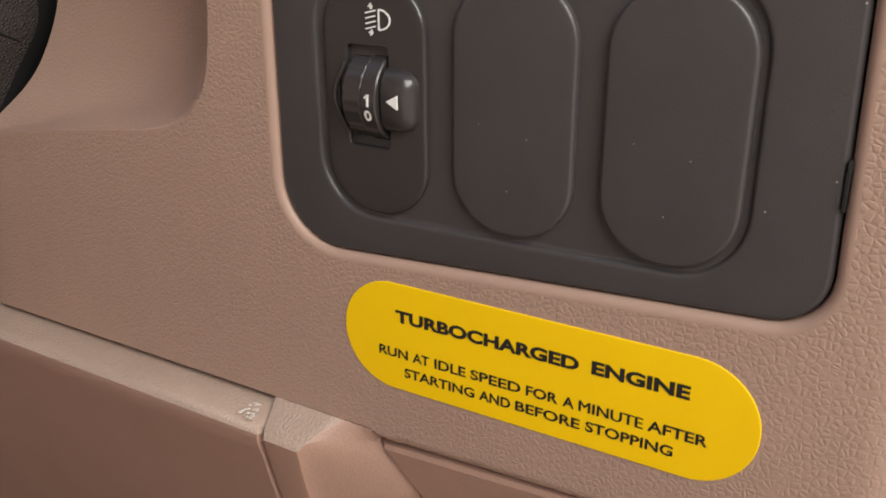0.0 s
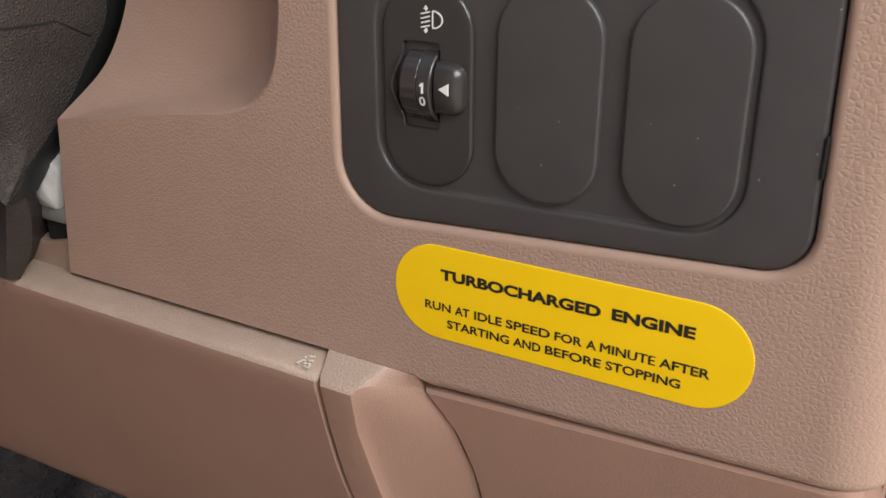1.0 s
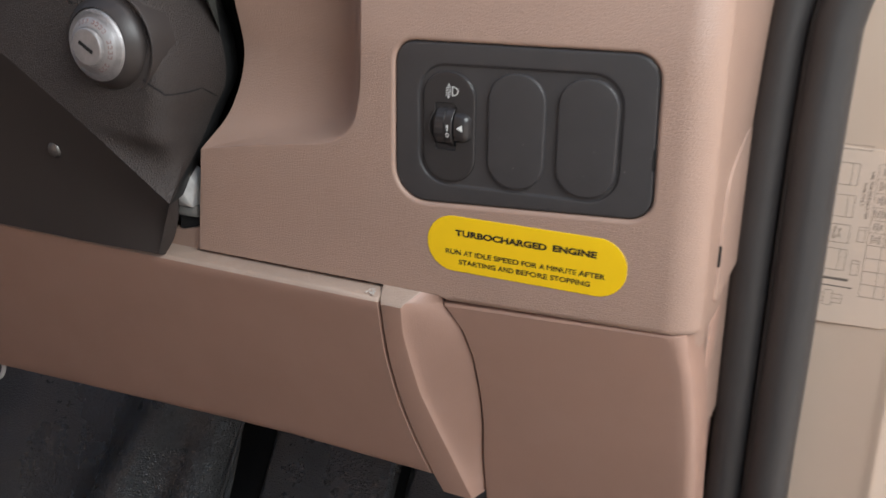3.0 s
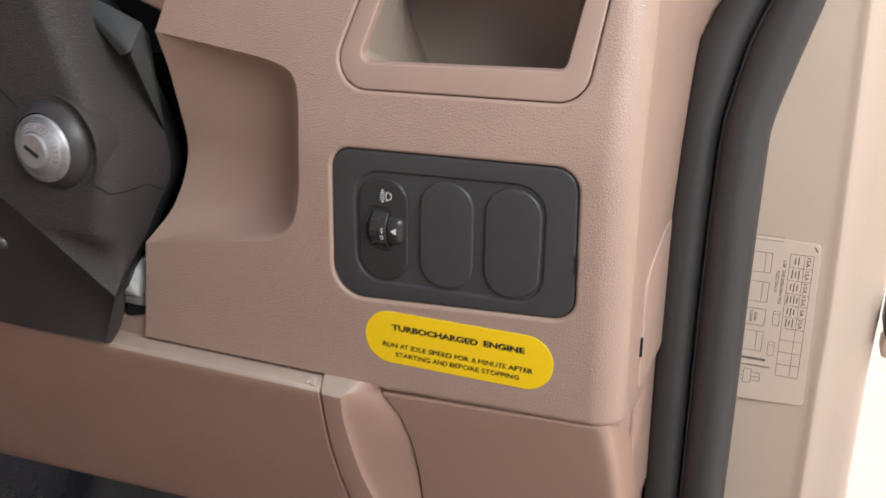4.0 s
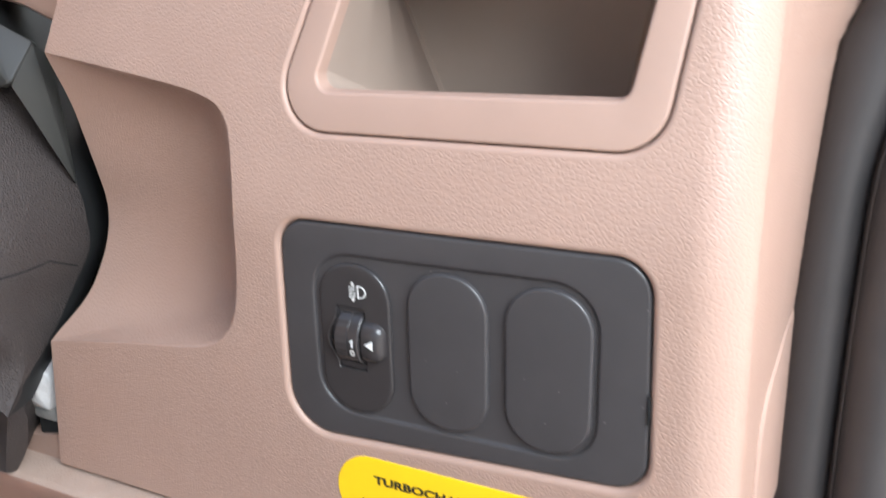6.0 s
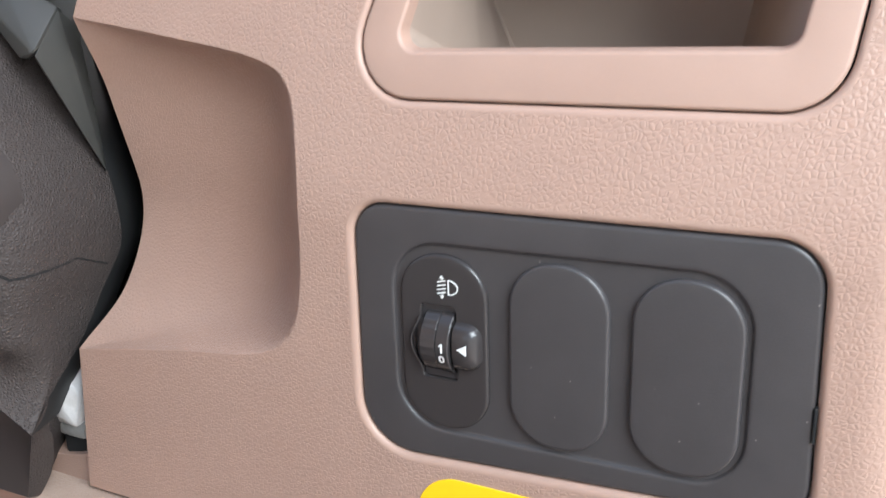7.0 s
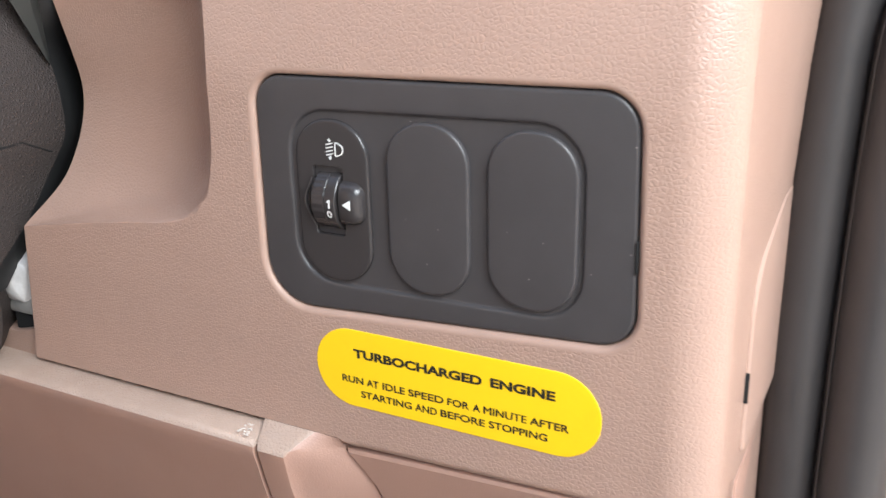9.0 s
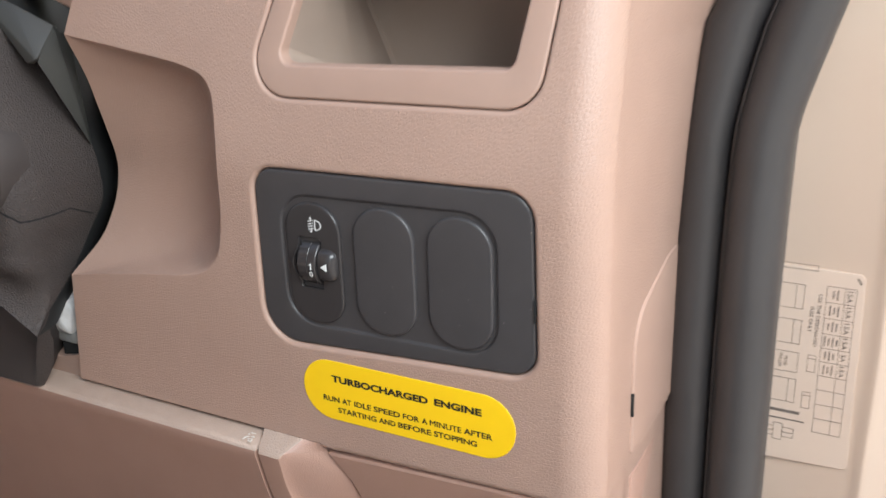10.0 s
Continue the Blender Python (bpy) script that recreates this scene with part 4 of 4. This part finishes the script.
for p in ((-0.1735, 0.002, 0.9090), (-0.1795, 0.004, 0.9065), (-0.1845, 0.003, 0.8985), (-0.1855, 0.003, 0.8870), (-0.1690, 0.002, 0.8870), (-0.1665, 0.004, 0.902), (-0.170, 0.014, 0.908),
          (-0.166, 0.020, 0.887), (-0.186, 0.020, 0.887), (-0.178, 0.020, 0.908), (-0.1740, -0.0005, 0.8990), (-0.1790, 0.000, 0.8930)):
    bm.verts.new(p)
bmesh.ops.convex_hull(bm, input=bm.verts)
bmesh.ops.delete(bm, geom=[v for v in bm.verts if not v.link_faces], context="VERTS")
bmesh.ops.bevel(bm, geom=bm.edges[:], offset=0.0008, segments=2, affect="EDGES", profile=0.5, clamp_overlap=True)
part("housing", bm, white_nylon, plug, angle=35)
bm = box(bmesh.new(), (-0.1830, 0.0035, 0.8800), (-0.1668, 0.019, 0.8885), 0.0025)
part("collar", bm, material("grey_nylon", (0.30, 0.29, 0.27), 0.5, second=(0.20, 0.19, 0.18), blotch=90), plug, "grey plug collar")
bm = box(bmesh.new(), (-0.183, 0.0060, 0.8615), (-0.167, 0.030, 0.8815), 0.002)
part("socket", bm, black_void, plug, "dark socket below the plug")

# ---- door opening: rubber seal, pillar, label ----
seal = thing("door_seal", (0.15, 0.12, 0.46), "black rubber door seal with two ribs on the door opening", "door seal")


def rib(name, cx, cy, rx, ry, a0, a1, tails, follow):
    prof = [tails[0]] + [(cx + rx * math.cos(radians(a0 + (a1 - a0) * i / 16)), cy + ry * math.sin(radians(a0 + (a1 - a0) * i / 16))) for i in range(17)] + [tails[1]]
    rows = []
    for i in range(90):
        z = 0.46 + (1.30 - 0.46) * i / 89
        wob = 0.0004 * noise.noise((z * 14, cx * 50, 0))
        rows.append([Vector((x + follow(z, x) + wob, y + wob, z)) for x, y in prof])
    bm = bmesh.new()
    loft(bm, rows, closed=False)
    return part(name, bm, seal_rubber, seal, angle=50)


def seal_shift(z, x):
    bend = max(0.0, z - 0.994)
    right = 0.29 * (math.sqrt(bend * bend + 0.00015) - 0.01225)
    left = flare(z) - 0.014 * (z - 0.947) - 0.0202 if z > 0.947 else 0.0
    f = min(max((x - 0.122) / 0.044, 0), 1)
    return left + (right - left) * f ** 0.7 + max(0.0, 0.90 - z) * 0.012


rib("inner_rib", 0.1325, 0.112, 0.0118, 0.0125, 188, 330, ((0.117, 0.128), (0.1442, 0.1015)), seal_shift)
rib("bulb", 0.1562, 0.1065, 0.0128, 0.0155, 196, 362, ((0.1432, 0.1035), (0.168, 0.128)), seal_shift)

bm = bmesh.new()
line3 = []
for i in range(61):
    z = 0.47 + 0.82 * i / 60
    x = 0.1562 + 0.0128 * math.cos(radians(204))
    line3.append(Vector((x + seal_shift(z, x), 0.1065 + 0.0155 * math.sin(radians(204)), z)))
strip(bm, line3, 0.0007, (-0.6, -1, 0), 0.0007, 0.0010)
part("mould_line", bm, seal_rubber, seal)

FOLD = [(0.205, 1.13), (0.2078, 1.05), (0.2103, 0.975), (0.2127, 0.90), (0.2125, 0.85), (0.2130, 0.784), (0.215, 0.70), (0.219, 0.46)]
OUTER = [(0.246, 1.30), (0.243, 1.07), (0.2395, 0.945), (0.2380, 0.86), (0.2388, 0.79), (0.2412, 0.70), (0.244, 0.46)]
bm = bmesh.new()
rows = []
for i in range(60):
    z = 1.30 - (1.30 - 0.40) * i / 59
    f, o = curve_at(FOLD, z), curve_at(OUTER, z)
    rows.append([Vector(p) for p in ((0.12, 0.124, z), (0.16, 0.122, z), (f - 0.007, 0.1200, z), (f - 0.003, 0.1192, z), (f - 0.0008, 0.1180, z), (f + 0.0008, 0.1182, z), (f + 0.003, 0.1200, z),
                                     (f + 0.012, 0.1240, z), (o - 0.006, 0.1275, z), (o - 0.002, 0.1300, z), (o, 0.1350, z), (o + 0.0005, 0.16, z), (o - 0.004, 0.42, z))])
loft(bm, rows, closed=False)
pillar = single("door_pillar", bm, gold_paint, (0.2, 0.2, 0.40), "beige painted metal door pillar outside the seal", "door pillar", kind="structure", angle=50)

bm = box(bmesh.new(), (0.2410, 0.122, 0.886), (0.262, 0.150, 0.906), 0.003)
part("hinge_leaf", bm, grey_smooth, pillar, "dark metal hinge leaf")
bm = box(bmesh.new(), (0.2410, 0.120, 0.874), (0.256, 0.140, 0.8855), 0.003)
part("hinge_knuckle", bm, gold_paint, pillar, "painted hinge knuckle")

label = thing("fuse_label", (0.19, 0.12, 0.84), "pale fuse layout label on the painted pillar", "label")
LY, OFF = 0.1195, (-0.0026, -0.0072)
bm = bmesh.new()
sh = rounded([(0.150, 0.8345), (0.2058, 0.8368), (0.2026, 0.9358), (0.150, 0.9362)], 0.003, 4)
loft(bm, [at_y(sh, LY + 0.002), at_y(sh, LY - 0.0001), at_y(inset(sh, 0.0002), LY - 0.0002)], cap=True)
film = part("film", bm, label_film, label, angle=8)


def frame_lines(bm, x0, z0, x1, z1, w=0.00022):
    x0, x1, z0, z1 = x0 + OFF[0], x1 + OFF[0], z0 + OFF[1], z1 + OFF[1]
    for a, b in (((x0, z0), (x1, z0)), ((x1, z0), (x1, z1)), ((x1, z1), (x0, z1)), ((x0, z1), (x0, z0))):
        strip(bm, [Vector((a[0], LY, a[1])), Vector((b[0], LY, b[1]))], w, (0, -1, 0), 0.00032, 0.0001)


def line(bm, a, b, w=0.00022):
    a, b = (a[0] + OFF[0], a[1] + OFF[1]), (b[0] + OFF[0], b[1] + OFF[1])
    strip(bm, [Vector((a[0], LY, a[1])), Vector((b[0], LY, b[1]))], w, (0, -1, 0), 0.00032, 0.0001)

bm = bmesh.new()
rowsz = [0.9358, 0.9280, 0.9202, 0.9124, 0.9052, 0.8982, 0.8910, 0.8836, 0.8760, 0.8684, 0.8610]


def tab_x(z, f):
    return 0.1902 + (0.9358 - z) * 0.016 + 0.0122 * f


for z in rowsz:
    line(bm, (tab_x(z, 0), z), (tab_x(z, 1), z))
for f in (0.0, 0.62, 1.0):
    line(bm, (tab_x(rowsz[0], f), rowsz[0]), (tab_x(rowsz[-1], f), rowsz[-1]))
tagged(part("fuse_table", bm, label_ink, film, "printed fuse table"), "printed fuse table", kind="stuff")
bm = bmesh.new()
for k, text in enumerate(("15A", "15A", "15A", "15A", "5A", "15A")):
    zc = (rowsz[k] + rowsz[k + 1]) / 2
    write(bm, text, facing(tab_x(zc, 0.81) - 0.0013 + OFF[0], LY - 0.00035, zc + OFF[1], -90), 0.0056 if len(text) == 3 else 0.0038, 0.0021, 0.008)
part("ratings", bm, label_ink, film, "printed fuse ratings")
bm = bmesh.new()
for k, lines in enumerate((2, 3, 3, 4, 3, 3)):
    zc = (rowsz[k] + rowsz[k + 1]) / 2
    for j in range(lines):
        x = tab_x(zc, 0.31) + (j - (lines - 1) / 2) * 0.0017
        hl = (0.0020, 0.0025, 0.0017, 0.0026)[(j + k) % 4]
        line(bm, (x, zc + hl), (x, zc - hl), 0.0006)
tagged(part("circuit_names", bm, label_ink, film, "illegible printed lines"), "illegible printed lines", kind="stuff")


def beside(z, d):
    """The place d to the left of the fuse table, at height z."""
    return tab_x(z, 0) - d


bm = bmesh.new()
write(bm, "USE THE DESIGNATED", facing(beside(0.9183, 0.0034) + OFF[0], LY - 0.00035, 0.9183 + OFF[1], -90), 0.0260, 0.0016, 0.008)
write(bm, "FUSE ONLY", facing(beside(0.9184, 0.0063) + OFF[0], LY - 0.00035, 0.9184 + OFF[1], -90), 0.0128, 0.0016, 0.008)
write(bm, "FUSE", facing(beside(0.8956, 0.0153) + OFF[0], LY - 0.00035, 0.8956 + OFF[1], -90), 0.0050, 0.0015, 0.008)
write(bm, "PULLER", facing(beside(0.8956, 0.0177) + OFF[0], LY - 0.00035, 0.8956 + OFF[1], -90), 0.0072, 0.0015, 0.008)
part("notice", bm, label_ink, film, "printed notice")
bm = bmesh.new()
for z0, z1, cut in ((0.9228, 0.9348, True), (0.9050, 0.9172, True), (0.8903, 0.9006, False), (0.8744, 0.8867, True)):
    frame_lines(bm, 0.1660, z0, beside(z0, 0.0094), z1)
    if cut:
        line(bm, (beside(z0, 0.0128), z0), (beside(z0, 0.0128), z1))
frame_lines(bm, 0.1660, 0.9422, beside(0.9422, 0.0045), 0.9447)
for z0, z1, d in ((0.8920, 0.9006, 0.0052), (0.8727, 0.8812, 0.0060)):
    frame_lines(bm, beside(z0, d), z0, beside(z0, d) + 0.0035, z1)
    line(bm, (beside(z0, d), z1 - 0.0018), (beside(z0, d) + 0.0035, z1 - 0.0018))
frame_lines(bm, 0.1740, 0.8531, 0.1782, 0.8621)
frame_lines(bm, 0.1660, 0.8550, 0.1740, 0.8602)
frame_lines(bm, 0.1782, 0.8550, 0.1832, 0.8602)
line(bm, (0.1782, 0.8576), (0.1832, 0.8576))
line(bm, (0.1660, 0.8576), (0.1740, 0.8576))
tagged(part("fuse_outlines", bm, label_ink, film, "printed relay and fuse outlines"), "printed relay and fuse outlines", kind="stuff")
for z, x1, w in ((0.8692, 0.1850, 0.0015), (0.8649, 0.1876, 0.0007)):
    bm = bmesh.new()
    line(bm, (0.1660, z), (x1, z), w)
    part("maker_bar", bm, label_ink, film, "printed bar")
bm = bmesh.new()
strip(bm, [Vector((0.1995, LY, 0.9340)), Vector((0.2013, LY, 0.9312))], 0.0007, (0, -1, 0), 0.00032, 0.0001)
part("nick", bm, label_ink, film, "dark nick at the corner")

# ---- black vinyl lining below the bolster ----
lining = thing("floor_mat", (-0.35, 0.2, 0.46), "black glossy vinyl floor mat with soft folds in the footwell", "floor mat")


def sheet(bm, x0, x1, y0, seed, folds):
    cols = []
    n = 70
    for i in range(n + 1):
        x = x0 + (x1 - x0) * i / n
        col = []
        for j in range(36):
            z = 0.462 + (0.70 - 0.462) * j / 35
            y = y0 + (z - 0.55) * 0.68
            for fx, wd, hg, lean in folds:
                d = (x - fx - lean * (z - 0.55)) / wd
                y -= hg * math.exp(-d * d)
            y += 0.004 * noise.noise((x * 9 + seed, z * 7, 0.3))
            edge = min(i, n - i)
            if edge < 3:
                y += (3 - edge) ** 2 * 0.0009
            col.append(Vector((x, y, z)))
        cols.append(col)
    loft(bm, cols, closed=False)


bm = bmesh.new()
sheet(bm, -1.2, -0.315, 0.20, 1.0, ((-0.405, 0.040, 0.062, 0.35), (-0.340, 0.022, 0.036, 0.2), (-0.60, 0.05, 0.014, 0.2), (-0.80, 0.06, 0.015, 0.1)))
part("mat_sheet", bm, vinyl_mat, lining, angle=60)
bm = bmesh.new()
sheet(bm, -0.292, -0.155, 0.215, 4.0, ((-0.20, 0.05, 0.006, 0.1),))
part("mat_flap", bm, vinyl_mat, lining, angle=60)
bm = bmesh.new()
strip(bm, [Vector((-0.3155, 0.190 + (z - 0.55) * 0.68, z)) for z in (0.47, 0.55, 0.63, 0.69)], 0.002, (0.3, -1, 0), 0.003, 0.003)
part("welt", bm, vinyl_mat, lining, "stitched black welt")
bm = bmesh.new()
sheet(bm, -0.148, 0.112, 0.22, 7.0, ())
part("mat_side", bm, vinyl_mat, lining, angle=60)
bm = bmesh.new()
sheet(bm, -1.2, 0.112, 0.235, 9.0, ())
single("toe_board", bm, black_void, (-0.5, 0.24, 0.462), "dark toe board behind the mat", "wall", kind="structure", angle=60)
